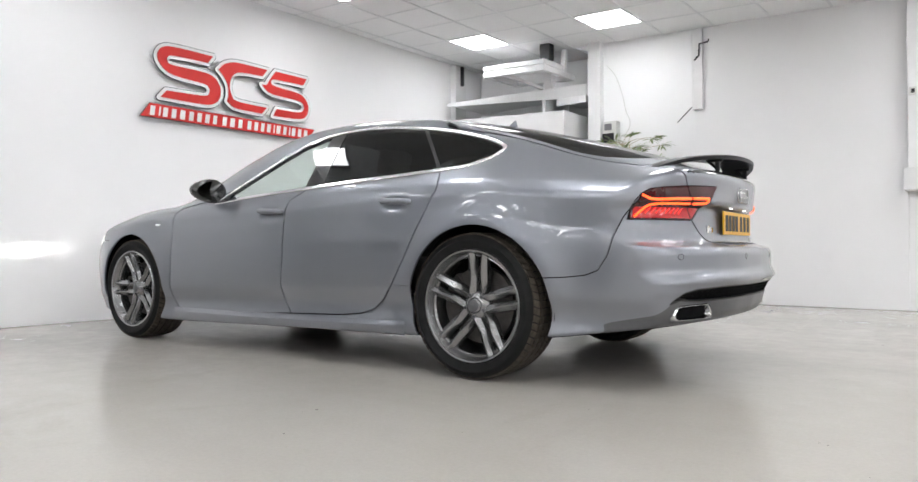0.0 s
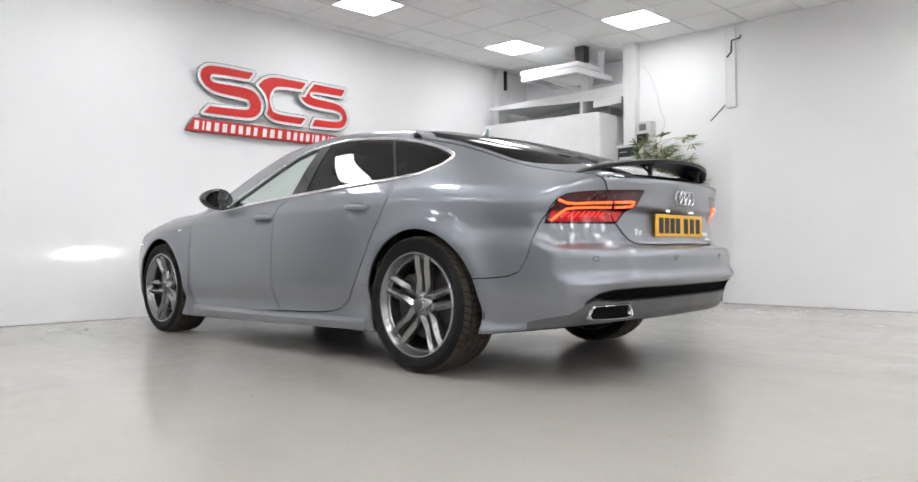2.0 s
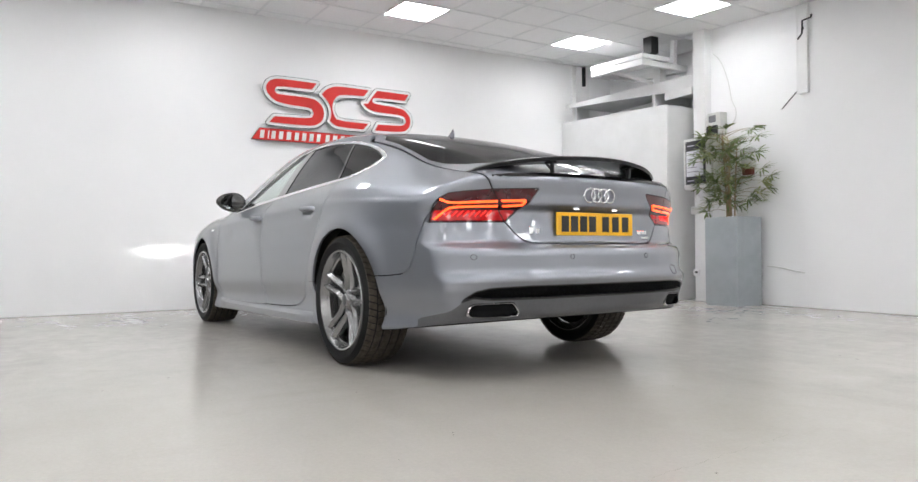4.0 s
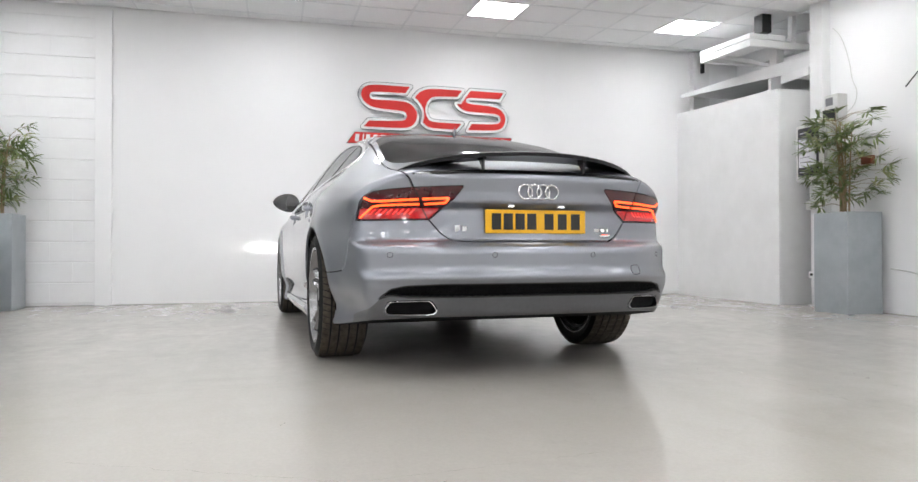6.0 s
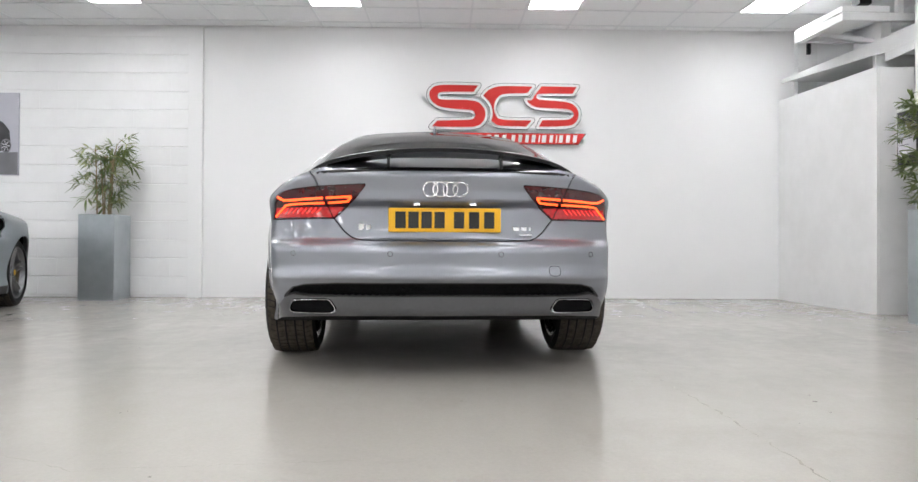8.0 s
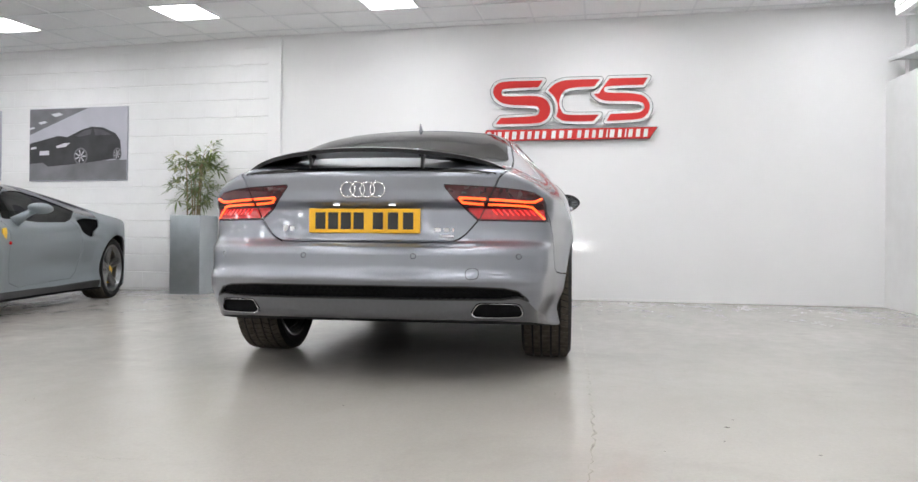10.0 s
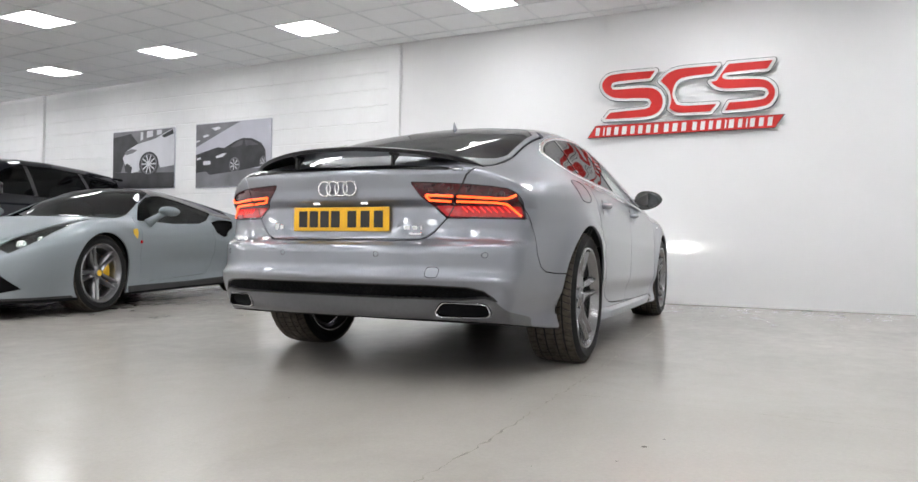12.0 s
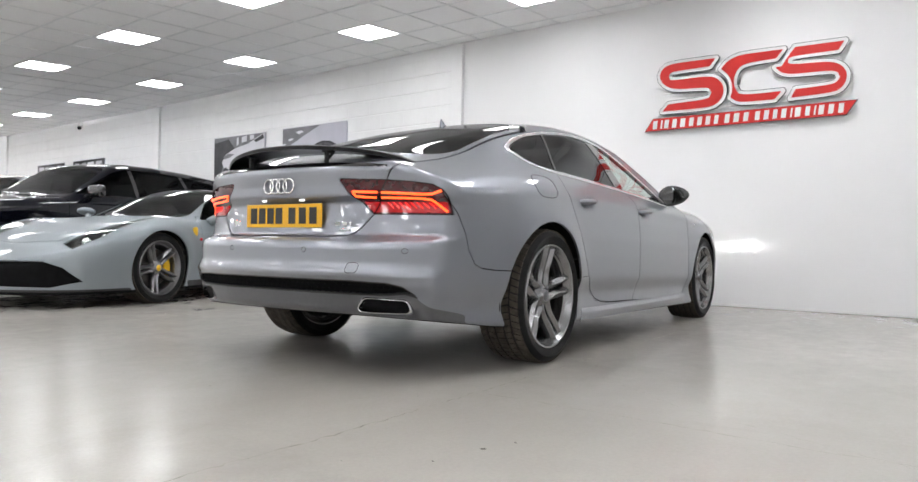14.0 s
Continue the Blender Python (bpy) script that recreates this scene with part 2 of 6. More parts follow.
def half_surface(F, lo, hi, h):
    """The surface F = 0 for y >= 0 as vertices and triangles (outward)."""
    xs = np.arange(lo[0], hi[0], h)
    ys = np.arange(-h / 2, hi[1], h)
    zs = np.arange(lo[2], hi[2], h)
    X, Y, Z = np.meshgrid(xs, ys, zs, indexing="ij")
    V = F(X, Y, Z)
    s = V < 0
    nx, ny, nz = V.shape
    acc = np.zeros((nx - 1, ny - 1, nz - 1, 3))
    cnt = np.zeros((nx - 1, ny - 1, nz - 1))
    base = np.array((xs[0], ys[0], zs[0]))
    quads = []
    for ax in range(3):
        sl0 = [slice(None)] * 3
        sl1 = [slice(None)] * 3
        sl0[ax], sl1[ax] = slice(0, -1), slice(1, None)
        a, b = V[tuple(sl0)], V[tuple(sl1)]
        idx = np.argwhere((a < 0) != (b < 0))
        va, vb = a[tuple(idx.T)], b[tuple(idx.T)]
        t = va / (va - vb)
        pos = idx.astype(float)
        pos[:, ax] += t
        pos = base + pos * h
        o1, o2 = [(1, 2), (2, 0), (0, 1)][ax]
        cells = []
        for d1, d2 in ((-1, -1), (0, -1), (0, 0), (-1, 0)):
            c = idx.copy()
            c[:, o1] += d1
            c[:, o2] += d2
            cells.append(c)
            ok = ((c >= 0) & (c < (nx - 1, ny - 1, nz - 1))).all(1)
            np.add.at(acc, tuple(c[ok].T), pos[ok])
            np.add.at(cnt, tuple(c[ok].T), 1)
        q = np.stack(cells, 1)
        ok = ((q >= 0) & (q < (nx - 1, ny - 1, nz - 1))).all((1, 2))
        q, flip = q[ok], (va >= 0)[ok]
        q[flip] = q[flip][:, ::-1]
        quads.append(q)
    used = cnt > 0
    number = -np.ones(cnt.shape, int)
    number[used] = np.arange(used.sum())
    P = acc[used] / cnt[used][:, None]
    q = np.concatenate(quads)
    q = number[q[..., 0], q[..., 1], q[..., 2]]
    P = settle(F, P)
    P[np.abs(P[:, 1]) < h * 0.35, 1] *= 1.0
    ring = np.unique(number[:, 0, :][number[:, 0, :] >= 0])
    P[ring, 1] = 0.0
    T = np.concatenate([q[:, [0, 1, 2]], q[:, [0, 2, 3]]])
    return P, T


def compact(P, T):
    keep, inv = np.unique(T, return_inverse=True)
    return P[keep], inv.reshape(-1, 3)


def clip(P, T, g):
    """The part of a triangle mesh where g >= 0 at the vertices (g: one number a vertex)."""
    inside = g >= 0
    n = inside[T].sum(1)
    out = [T[n == 3]]
    extra, cache = [], {}

    def cut(a, b):
        key = (a, b) if a < b else (b, a)
        if key not in cache:
            a, b = key
            t = g[a] / (g[a] - g[b])
            cache[key] = len(P) + len(extra)
            extra.append(P[a] + t * (P[b] - P[a]))
        return cache[key]

    tris = []
    for tri in T[(n == 1) | (n == 2)]:
        k = [bool(inside[i]) for i in tri]
        odd = k.index(True) if sum(k) == 1 else k.index(False)
        a, b, c = tri[odd], tri[(odd + 1) % 3], tri[(odd + 2) % 3]
        ab, ac = cut(a, b), cut(a, c)
        if sum(k) == 1:
            tris.append((a, ab, ac))
        else:
            tris += [(ab, b, c), (ab, c, ac)]
    if tris:
        out.append(np.array(tris))
    T2 = np.concatenate(out) if out else np.zeros((0, 3), int)
    P2 = np.concatenate([P, np.array(extra)]) if extra else P
    if not len(T2):
        return np.zeros((0, 3)), np.zeros((0, 3), int)
    return compact(P2, T2)


def poly_dist(u, v, poly):
    """Signed distance to a closed polygon in a plane, positive inside."""
    q = np.array(poly, float)
    d2 = np.full(u.shape, 1e9)
    ins = np.zeros(u.shape, bool)
    for (ax, ay), (bx, by) in zip(q, np.roll(q, -1, 0)):
        ex, ey = bx - ax, by - ay
        t = np.clip(((u - ax) * ex + (v - ay) * ey) / max(ex * ex + ey * ey, 1e-12), 0, 1)
        d2 = np.minimum(d2, (u - ax - t * ex) ** 2 + (v - ay - t * ey) ** 2)
        cross = ((ay <= v) & (by > v)) | ((by <= v) & (ay > v))
        if abs(ey) > 1e-12:
            ins ^= cross & (u < ax + (v - ay) / ey * ex)
    return np.where(ins, 1, -1) * np.sqrt(d2)


def rounded(poly, turns=2):
    """Chaikin's corner cutting, for soft outlines."""
    q = [tuple(p) for p in poly]
    for _ in range(turns):
        r = []
        for (ax, ay), (bx, by) in zip(q, q[1:] + q[:1]):
            r += [(0.8 * ax + 0.2 * bx, 0.8 * ay + 0.2 * by), (0.2 * ax + 0.8 * bx, 0.2 * ay + 0.8 * by)]
        q = r
    return q


def mirrored(P, T):
    """Both halves, joined along y = 0."""
    mid = np.abs(P[:, 1]) < 1e-6
    other = np.where(mid, np.arange(len(P)), 0)
    other[~mid] = len(P) + np.arange((~mid).sum())
    Q = P[~mid] * (1, -1, 1)
    return np.concatenate([P, Q]), np.concatenate([T, other[T][:, ::-1]])


def borders(T):
    e = np.concatenate([T[:, [0, 1]], T[:, [1, 2]], T[:, [2, 0]]])
    key = np.sort(e, 1)
    _, first, count = np.unique(key, axis=0, return_index=True, return_counts=True)
    return e[first[count == 1]]


def skin(name, F, P, T, material, parent, label="", depth=0.008, lift=0.0, turns=1, bow=None):
    """A panel with its edges folded in, smooth by the normals of the solid."""
    if not len(T):
        return None
    mid = np.abs(P[:, 1]) < 1e-6
    P = settle(F, P, turns)
    P[mid, 1] = 0
    g = gradient(F, P)
    N = g / np.maximum(np.linalg.norm(g, axis=1), 1e-9)[:, None]
    P = P + N * lift
    if bow:
        # rounded outwards between a lower and an upper edge: height, middle, half height
        u = np.clip((P[:, 2] - bow[1]) / bow[2], -1, 1)
        P = P + N * (bow[0] * (1 - u * u))[:, None]
        N = N - np.outer(-2 * bow[0] * u * (np.abs(u) < 1) / bow[2], (0, 0, 1))
        N /= np.linalg.norm(N, axis=1)[:, None]
    e = borders(T)
    verts, faces, norms = [P], [T], [N]
    if depth:
        n = len(P)
        a, b = e[:, 0], e[:, 1]
        m = len(e)
        verts += [P[a], P[b], P[b] - N[b] * depth, P[a] - N[a] * depth]
        along = P[b] - P[a]
        wall = np.cross(along, N[a])
        wall /= np.maximum(np.linalg.norm(wall, axis=1), 1e-9)[:, None]
        norms += [wall] * 4
        i = np.arange(m)
        faces += [np.stack([n + m + i, n + i, n + 3 * m + i], 1), np.stack([n + m + i, n + 3 * m + i, n + 2 * m + i], 1)]
    V, Q, NN = np.concatenate(verts), np.concatenate(faces), np.concatenate(norms)
    me = bpy.data.meshes.new(name)
    me.from_pydata(V.tolist(), [], Q.tolist())
    me.polygons.foreach_set("use_smooth", [True] * len(Q))
    me.normals_split_custom_set_from_vertices(NN.tolist())
    me.materials.append(material)
    ob = new(name, me)
    ob.parent = parent
    if label:
        tagged(ob, label)
    return ob

# ---- the silver five-door coupe: rear axle at x = 0, forward +x, left +y ----
WS = Curve([(-1.3, .685), (-1.0, .783), (-.8, .832), (-.6, .870), (-.4, .898), (-.2, .921), (0, .932), (.4, .927), (1.3, .921), (2.2, .921), (2.9, .932), (3.3, .912), (3.6, .87), (3.9, .75)], .10)
ZC = Curve([(-1.1, .862), (-.6, .866), (-.3, .885), (0, .898), (.4, .895), (1.4, .870), (2.4, .845), (2.9, .825), (3.4, .79), (3.9, .73)], .10)
ABOVE = Curve([(-.02, 0), (0, 0), (.06, .025), (.12, .067), (.2, .127), (.3, .197), (.45, .308), (.6, .435)], .014)
LEAN = Curve([(-1.2, 2.6), (-.6, 2.45), (-.3, 1.88), (-.05, 1.57), (.4, 1.3), (.9, 1.05), (1.3, 1.0), (2.0, 1.0), (2.6, 1.05)], .10)
BELOW = Curve([(-.02, 0), (0, 0), (.1, -.011), (.22, -.019), (.34, -.015), (.43, -.009), (.475, -.004), (.50, .009), (.55, .028), (.60, .026), (.64, .016), (.70, .016), (.74, .03), (.9, .08)], .016)
TC = Curve([(-1.3, .925), (-1.04, .958), (-.93, .995), (-.6, 1.115), (-.3, 1.208), (0, 1.29), (.3, 1.357), (.6, 1.404), (.9, 1.43), (1.2, 1.44), (1.5, 1.428), (1.78, 1.385), (2.1, 1.262), (2.4, 1.122), (2.62, 1.02), (2.8, .977), (3.1, .938), (3.4, .87), (3.6, .81), (3.78, .72), (3.9, .55)], .05)
CROWN = Curve([(-1.3, .02), (-1.0, .05), (-.7, .10), (-.3, .145), (.3, .14), (1, .125), (1.7, .12), (2.3, .10), (2.8, .05), (3.9, .06)], .1)
SWEEP = Curve([(-1, 0), (1.2, 0), (1.9, .22), (2.6, .34), (3.0, .2), (3.5, .1), (4, .1)], .1)
XR = Curve([(.15, -.90), (.28, -1.0), (.33, -1.035), (.40, -1.055), (.455, -1.084), (.475, -1.107), (.495, -1.105), (.512, -1.093), (.53, -1.087), (.60, -1.087), (.628, -1.073), (.640, -1.03), (.648, -.985), (.70, -.972), (.80, -.962), (.818, -.985), (.828, -1.0), (.88, -1.0), (.93, -1.008), (.95, -1.012), (1.1, -1.0)], .006)
XRY = Curve([(-.25, .012), (0, 0), (.25, .012), (.35, .024), (.5, .058), (.6, .094), (.7, .142), (.76, .178), (.82, .222), (.87, .29), (.92, .44), (1.0, .8)], .03)
XF = Curve([(.1, 3.64), (.2, 3.74), (.3, 3.79), (.5, 3.82), (.65, 3.80), (.8, 3.72), (1, 3.6)], .03)
XFY = Curve([(-.3, .03), (0, 0), (.3, .03), (.5, .075), (.65, .125), (.78, .18), (.86, .25), (.95, .44)], .03)
ZB = Curve([(-1.2, .305), (-.95, .295), (-.8, .275), (-.4, .222), (.0, .21), (.4, .185), (2.5, .15), (3.0, .17), (3.8, .19)], .04)
ARCH, AXLE, BASE = .388, .352, 2.95


def ease(u):
    u = np.clip(u, 0, 1)
    return u * u * (3 - 2 * u)


def tail_x(ay, z):
    """The tail's curve in plan at a height; the bumper's ledge thins out round the corners."""
    x = XR(z)
    return x + np.clip(-.97 - x, 0, 1) * .5 * ease((ay - .5) / .4) * ease((z - .42) / .1) + XRY(ay)


def coupe(x, y, z):
    ay = np.abs(y)
    h = z - ZC(x)
    w = WS(x) - ABOVE(np.maximum(h, -.02)) * LEAN(x) - BELOW(np.maximum(-h, -.02))
    w = w - .024 * ease((-.15 - x) / .45) * ease(-h / .16)
    for cx in (0.0, BASE):
        r = np.sqrt((x - cx) ** 2 + (z - AXLE) ** 2)
        w = w + .014 * np.exp(-((r - .40) / .075) ** 2)
    for cx, cz in ((.49, .862), (1.47, .846)):  # finger dishes behind the handles
        w = w - .016 * np.exp(-((x - cx) / .075) ** 4 - ((z - cz) / .034) ** 2)
    side = ay - w
    top = (z - (TC(x + SWEEP(x) * ay * ay) - CROWN(x) * ay * ay)) * .8
    f = smax(side, top, .085)
    f = smax(f, tail_x(ay, z) - x, .035)
    f = smax(f, x - XF(z) + XFY(ay), .07)
    return smax(f, (ZB(x) - z), .02)


# ---- car materials ----
def glass(name, tint, rough=0.0, gloss=0.055, rim=0.75):
    """Thin pane: lets tinted light through and mirrors at grazing angles."""
    m = bpy.data.materials.new(name)
    m.use_nodes = True
    t = m.node_tree
    t.nodes.clear()
    out = t.nodes.new("ShaderNodeOutputMaterial")
    mix = t.nodes.new("ShaderNodeMixShader")
    tr = t.nodes.new("ShaderNodeBsdfTransparent")
    tr.inputs[0].default_value = (*tint, 1)
    gl = t.nodes.new("ShaderNodeBsdfGlossy")
    gl.inputs["Roughness"].default_value = rough
    lw = t.nodes.new("ShaderNodeLayerWeight")
    lw.inputs[0].default_value = 0.5
    pw = t.nodes.new("ShaderNodeMath")
    pw.operation = "POWER"
    pw.inputs[1].default_value = 5.0
    t.links.new(lw.outputs["Facing"], pw.inputs[0])
    fr = t.nodes.new("ShaderNodeMath")
    fr.operation = "MULTIPLY_ADD"
    fr.inputs[1].default_value, fr.inputs[2].default_value = rim, gloss
    t.links.new(pw.outputs[0], fr.inputs[0])
    t.links.new(fr.outputs[0], mix.inputs[0])
    t.links.new(tr.outputs[0], mix.inputs[1])
    t.links.new(gl.outputs[0], mix.inputs[2])
    t.links.new(mix.outputs[0], out.inputs[0])
    return m


def flake_paint(name, colour, rough=0.36, metal=0.75, coat=1.0):
    m = material(name, colour, rough, metal=metal, coat=coat, spread=.10, scale=900, detail=2)
    m.node_tree.nodes["Principled BSDF"].inputs["Coat IOR"].default_value = 1.56
    return m


M.update({
    "silver": flake_paint("silver_paint", (.235, .246, .279), rough=.38, metal=.78),
    "pale_silver": flake_paint("pale_silver_paint", (.25, .280, .300), rough=.5, metal=.65, coat=.35),
    "navy": flake_paint("dark_navy_paint", (.003, .0035, .007), rough=.07, metal=.0, coat=.0),
    "under": material("underbody", (.006, .006, .0065), .85, specular=.1, spread=.3, scale=12),
    "satin": material("satin_grey_plastic", (.105, .107, .113), .36, metal=.4, spread=.05, scale=60),
    "chrome": material("chrome", (.86, .87, .88), .06, metal=1.0, spread=.01),
    "dark_chrome": material("dull_chrome", (.66, .665, .67), .12, metal=1.0, spread=.02),
    "gloss": material("gloss_black", (.008, .008, .009), .08, coat=1.0, spread=.1, scale=4),
    "carbon": material("dark_gloss_trim", (.009, .009, .010), .36, specular=.28, coat=.0, spread=.35, scale=90),
    "rubber": material("tyre_rubber", (.009, .009, .009), .7, specular=.22, spread=.25, scale=18, bump=.0006, bump_scale=220),
    "tread": material("dusty_tread", (.062, .053, .043), .85, specular=.2, spread=.3, scale=35, bump=.0008, bump_scale=160),
    "alloy": material("gunmetal_alloy", (.27, .27, .272), .24, metal=.9, coat=.35, spread=.06, scale=40),
    "dark_alloy": material("dark_alloy", (.20, .20, .205), .30, metal=.9, coat=.3, spread=.06, scale=40),
    "disc": material("brake_disc", (.075, .07, .066), .45, metal=.8, spread=.2, scale=25),
    "privacy": glass("privacy_glass", (.035, .036, .038)),
    "clear": glass("door_glass", (.86, .92, .89)),
    "screen": glass("screen_glass", (.84, .90, .87)),
    "dark_screen": glass("dark_screen_glass", (.34, .375, .36), gloss=.11, rim=.6),
    "dim_glass": glass("dim_side_glass", (.03, .034, .034), gloss=.022, rim=.4),
    "trim": material("bright_trim", (.93, .93, .94), .16, metal=1.0, spread=.01),
    "lens": material("lamp_lens", (.10, .004, .006), .05, coat=1.0, spread=.15, scale=30),
    "lens_dark": material("lamp_lens_dark", (.05, .003, .005), .05, coat=.3, spread=.15, scale=30),
    "glow": material("lamp_glow", (1.0, .085, .014), .3, spread=0, emit=3.0),
    "soft_glow": material("lamp_soft_glow", (.30, .004, .006), .08, coat=.6, spread=.3, scale=60, emit=.55),
    "slat": material("lamp_slat", (1.0, .022, .015), .3, spread=0, emit=.8),
    "beam": material("headlamp_beam", (1.0, .98, .95), .3, spread=0, emit=3.0),
    "yellow": material("plate_yellow", (.78, .42, .012), .35, spread=.02, scale=20),
    "ink": material("black_ink", (.012, .012, .012), .5, spread=.1, scale=30),
    "seat": material("black_leather", (.018, .017, .017), .5, spread=.25, scale=20, bump=.0006, bump_scale=150),
    "brass": material("caliper_yellow", (.75, .45, .02), .35, spread=.05, scale=20),
    "mirror": material("mirror_glass", (.26, .275, .28), .02, metal=1.0, spread=.0),
})


def add_lathe(bm, profile, turns=72, axis_y=True, closed=False):
    """Turns a profile of (radius, along) round the y axis; faces between neighbours."""
    rings = []
    for r, a in profile:
        rings.append([bm.verts.new((r * math.cos(k), a, r * math.sin(k))) for k in (2 * math.pi * i / turns for i in range(turns))])
    pairs = list(zip(rings, rings[1:])) + ([(rings[-1], rings[0])] if closed else [])
    for a, b in pairs:
        for k in range(turns):
            bm.faces.new((a[k], a[(k + 1) % turns], b[(k + 1) % turns], b[k]))
    return rings


def sharpen(ob, angle=35):
    """Smooth shading that keeps the hard edges."""
    me = ob.data
    me.polygons.foreach_set("use_smooth", [True] * len(me.polygons))
    bm = bmesh.new()
    bm.from_mesh(me)
    lim = radians(angle)
    for e in bm.edges:
        e.smooth = len(e.link_faces) == 2 and e.calc_face_angle(0) < lim
    bm.to_mesh(me)
    bm.free()
    return ob


def wheel_meshes(key, R, rim, width, spokes, style, alloy, caliper, grip=0):
    """Meshes of a wheel whose outer face looks along +y; made once, shared by the wheels of a car."""
    h = width / 2
    made = []
    # tyre carcass
    bm = bmesh.new()
    prof = [(rim - .004, h - .022), (rim + .004, h - .006), (rim + .018, h + .002), ((R + rim) / 2, h + .006), (R - .026, h - .004), (R - .012, h - .016), (R - .007, h - .03)]
    prof += [(R - .007, -h + .03), (R - .012, -h + .016), (R - .026, -h + .004), ((R + rim) / 2, -h - .004), (rim, -h + .01)]
    add_lathe(bm, prof, 80)
    made.append(("tyre", bm, M["rubber"], ""))
    # tread blocks between the grooves
    bm = bmesh.new()
    n = 62
    bands = [(-h + .012, -h + .052, .35), (-h + .062, -h + .098, -.22), (-h + .108, h - .108, .0), (h - .098, h - .062, .22), (h - .052, h - .012, -.35)]
    for i in range(n):
        for a0, a1, skew in bands:
            th, dt = 2 * math.pi * i / n, 2 * math.pi / n
            vs = []
            for r in (R - .012, R):
                for y, off in ((a0, 0), (a1, skew)):
                    for e in (.06, .90):
                        edge = .006 if abs(y) > h - .02 and r == R else 0
                        th2 = th + dt * (e + off)
                        vs.append(bm.verts.new(((r - edge) * math.cos(th2), y, (r - edge) * math.sin(th2))))
            for q in ((4, 5, 7, 6), (0, 1, 5, 4), (2, 6, 7, 3), (0, 4, 6, 2), (1, 3, 7, 5)):
                bm.faces.new([vs[k] for k in q])
    made.append(("tread", bm, M["tread"], "dusty tyre tread"))
    # rim: lip and barrel
    bm = bmesh.new()
    add_lathe(bm, [(rim - .002, h - .020), (rim + .001, h - .008), (rim - .004, h - .002), (rim - .012, h - .004), (rim - .018, h - .016), (rim - .024, h - .030), (rim - .034, h - .050), (rim - .045, -h + .03), (rim - .01, -h + .012), (rim, -h + .012)], 80)
    add_lathe(bm, [(rim - .022, h - .040), (rim - .034, h - .038), (rim - .040, h - .046), (rim - .040, h - .08)], 80)
    made.append(("rim", bm, alloy, ""))
    # spokes: twin arms, each with a ridge that swings from one flank to the other
    bm = bmesh.new()
    r0, r1 = .046, rim - .012
    for i in range(spokes):
        th = 2 * math.pi * (i + .25) / spokes
        for s in (-1, 1):
            rings = []
            for k in range(9):
                u = k / 8
                r = r0 + (r1 - r0) * u
                off = s * (style[0] + (style[1] - style[0]) * u ** .8)
                wid = style[2] * (.78 + .13 * math.exp(-((u - .42) / .25) ** 2) + .08 * u) / 2
                face = h - .046 + .030 * u - style[3] * .012 * math.exp(-((u - .35) / .2) ** 2)
                deep = .052 - .016 * u
                ridge = s * wid * (.45 - .65 * min(1, max(0, (u - .10) / .35)) + .25 * max(0, (u - .55) / .45))
                sec = ((-wid * 1.2, face - deep), (-wid, face - .020), (-wid * .93, face - .015), (ridge - .002, face), (ridge + .002, face), (wid * .93, face - .015), (wid, face - .020), (wid * 1.2, face - deep))
                ring = []
                for a, y in sec:
                    x, z = r, off + a
                    ring.append(bm.verts.new((x * math.cos(th) - z * math.sin(th), y, x * math.sin(th) + z * math.cos(th))))
                rings.append(ring)
            for a, b in zip(rings, rings[1:]):
                for k in range(8):
                    bm.faces.new((a[k], a[(k + 1) % 8], b[(k + 1) % 8], b[k]))
            bm.faces.new(rings[0])
            bm.faces.new(rings[-1][::-1])
    made.append(("spokes", bm, alloy, ""))
    bm = bmesh.new()
    add_lathe(bm, [(.001, h - .030), (.030, h - .031), (.036, h - .036), (.040, h - .044), (.058, h - .052), (.070, h - .066), (.074, h - .10)], 40)
    made.append(("hub", bm, alloy, ""))
    bm = bmesh.new()
    add_lathe(bm, [(.001, h - .0265), (.024, h - .0275), (.029, h - .0305), (.029, h - .04)], 32)
    made.append(("centre_cap", bm, M["satin"] if caliper is not M["brass"] else M["brass"], ""))
    for i in range(5):
        bm = bmesh.new()
        a = 2 * math.pi * (i + .75) / 5
        at = Vector((.056 * math.cos(a), 0, .056 * math.sin(a)))
        add_tube(bm, [at + Vector((0, h - .075, 0)), at + Vector((0, h - .044, 0))], .0095, 6)
        made.append(("wheel_bolt", bm, M["satin"], ""))
    bm = bmesh.new()
    add_lathe(bm, [(.07, h - .10), (.185, h - .10), (.187, h - .108), (.187, h - .128), (.07, h - .13)], 60)
    made.append(("brake_disc", bm, M["disc"], "grey steel brake disc"))
    bm = bmesh.new()
    rings = []
    for i in range(9):
        a = radians(grip - 42 + i * 84 / 8)
        rings.append([bm.verts.new((r * math.cos(a), y, r * math.sin(a))) for r, y in ((.115, h - .084), (.200, h - .084), (.205, h - .14), (.115, h - .14))])
    for a, b in zip(rings, rings[1:]):
        for k in range(4):
            bm.faces.new((a[k], a[(k + 1) % 4], b[(k + 1) % 4], b[k]))
    bm.faces.new(rings[0][::-1])
    bm.faces.new(rings[-1])
    made.append(("brake_caliper", bm, caliper, ""))
    bm = bmesh.new()
    add_lathe(bm, [(.01, -h + .05), (rim - .05, -h + .05), (rim - .05, -h + .06), (.01, -h + .06)], 40)
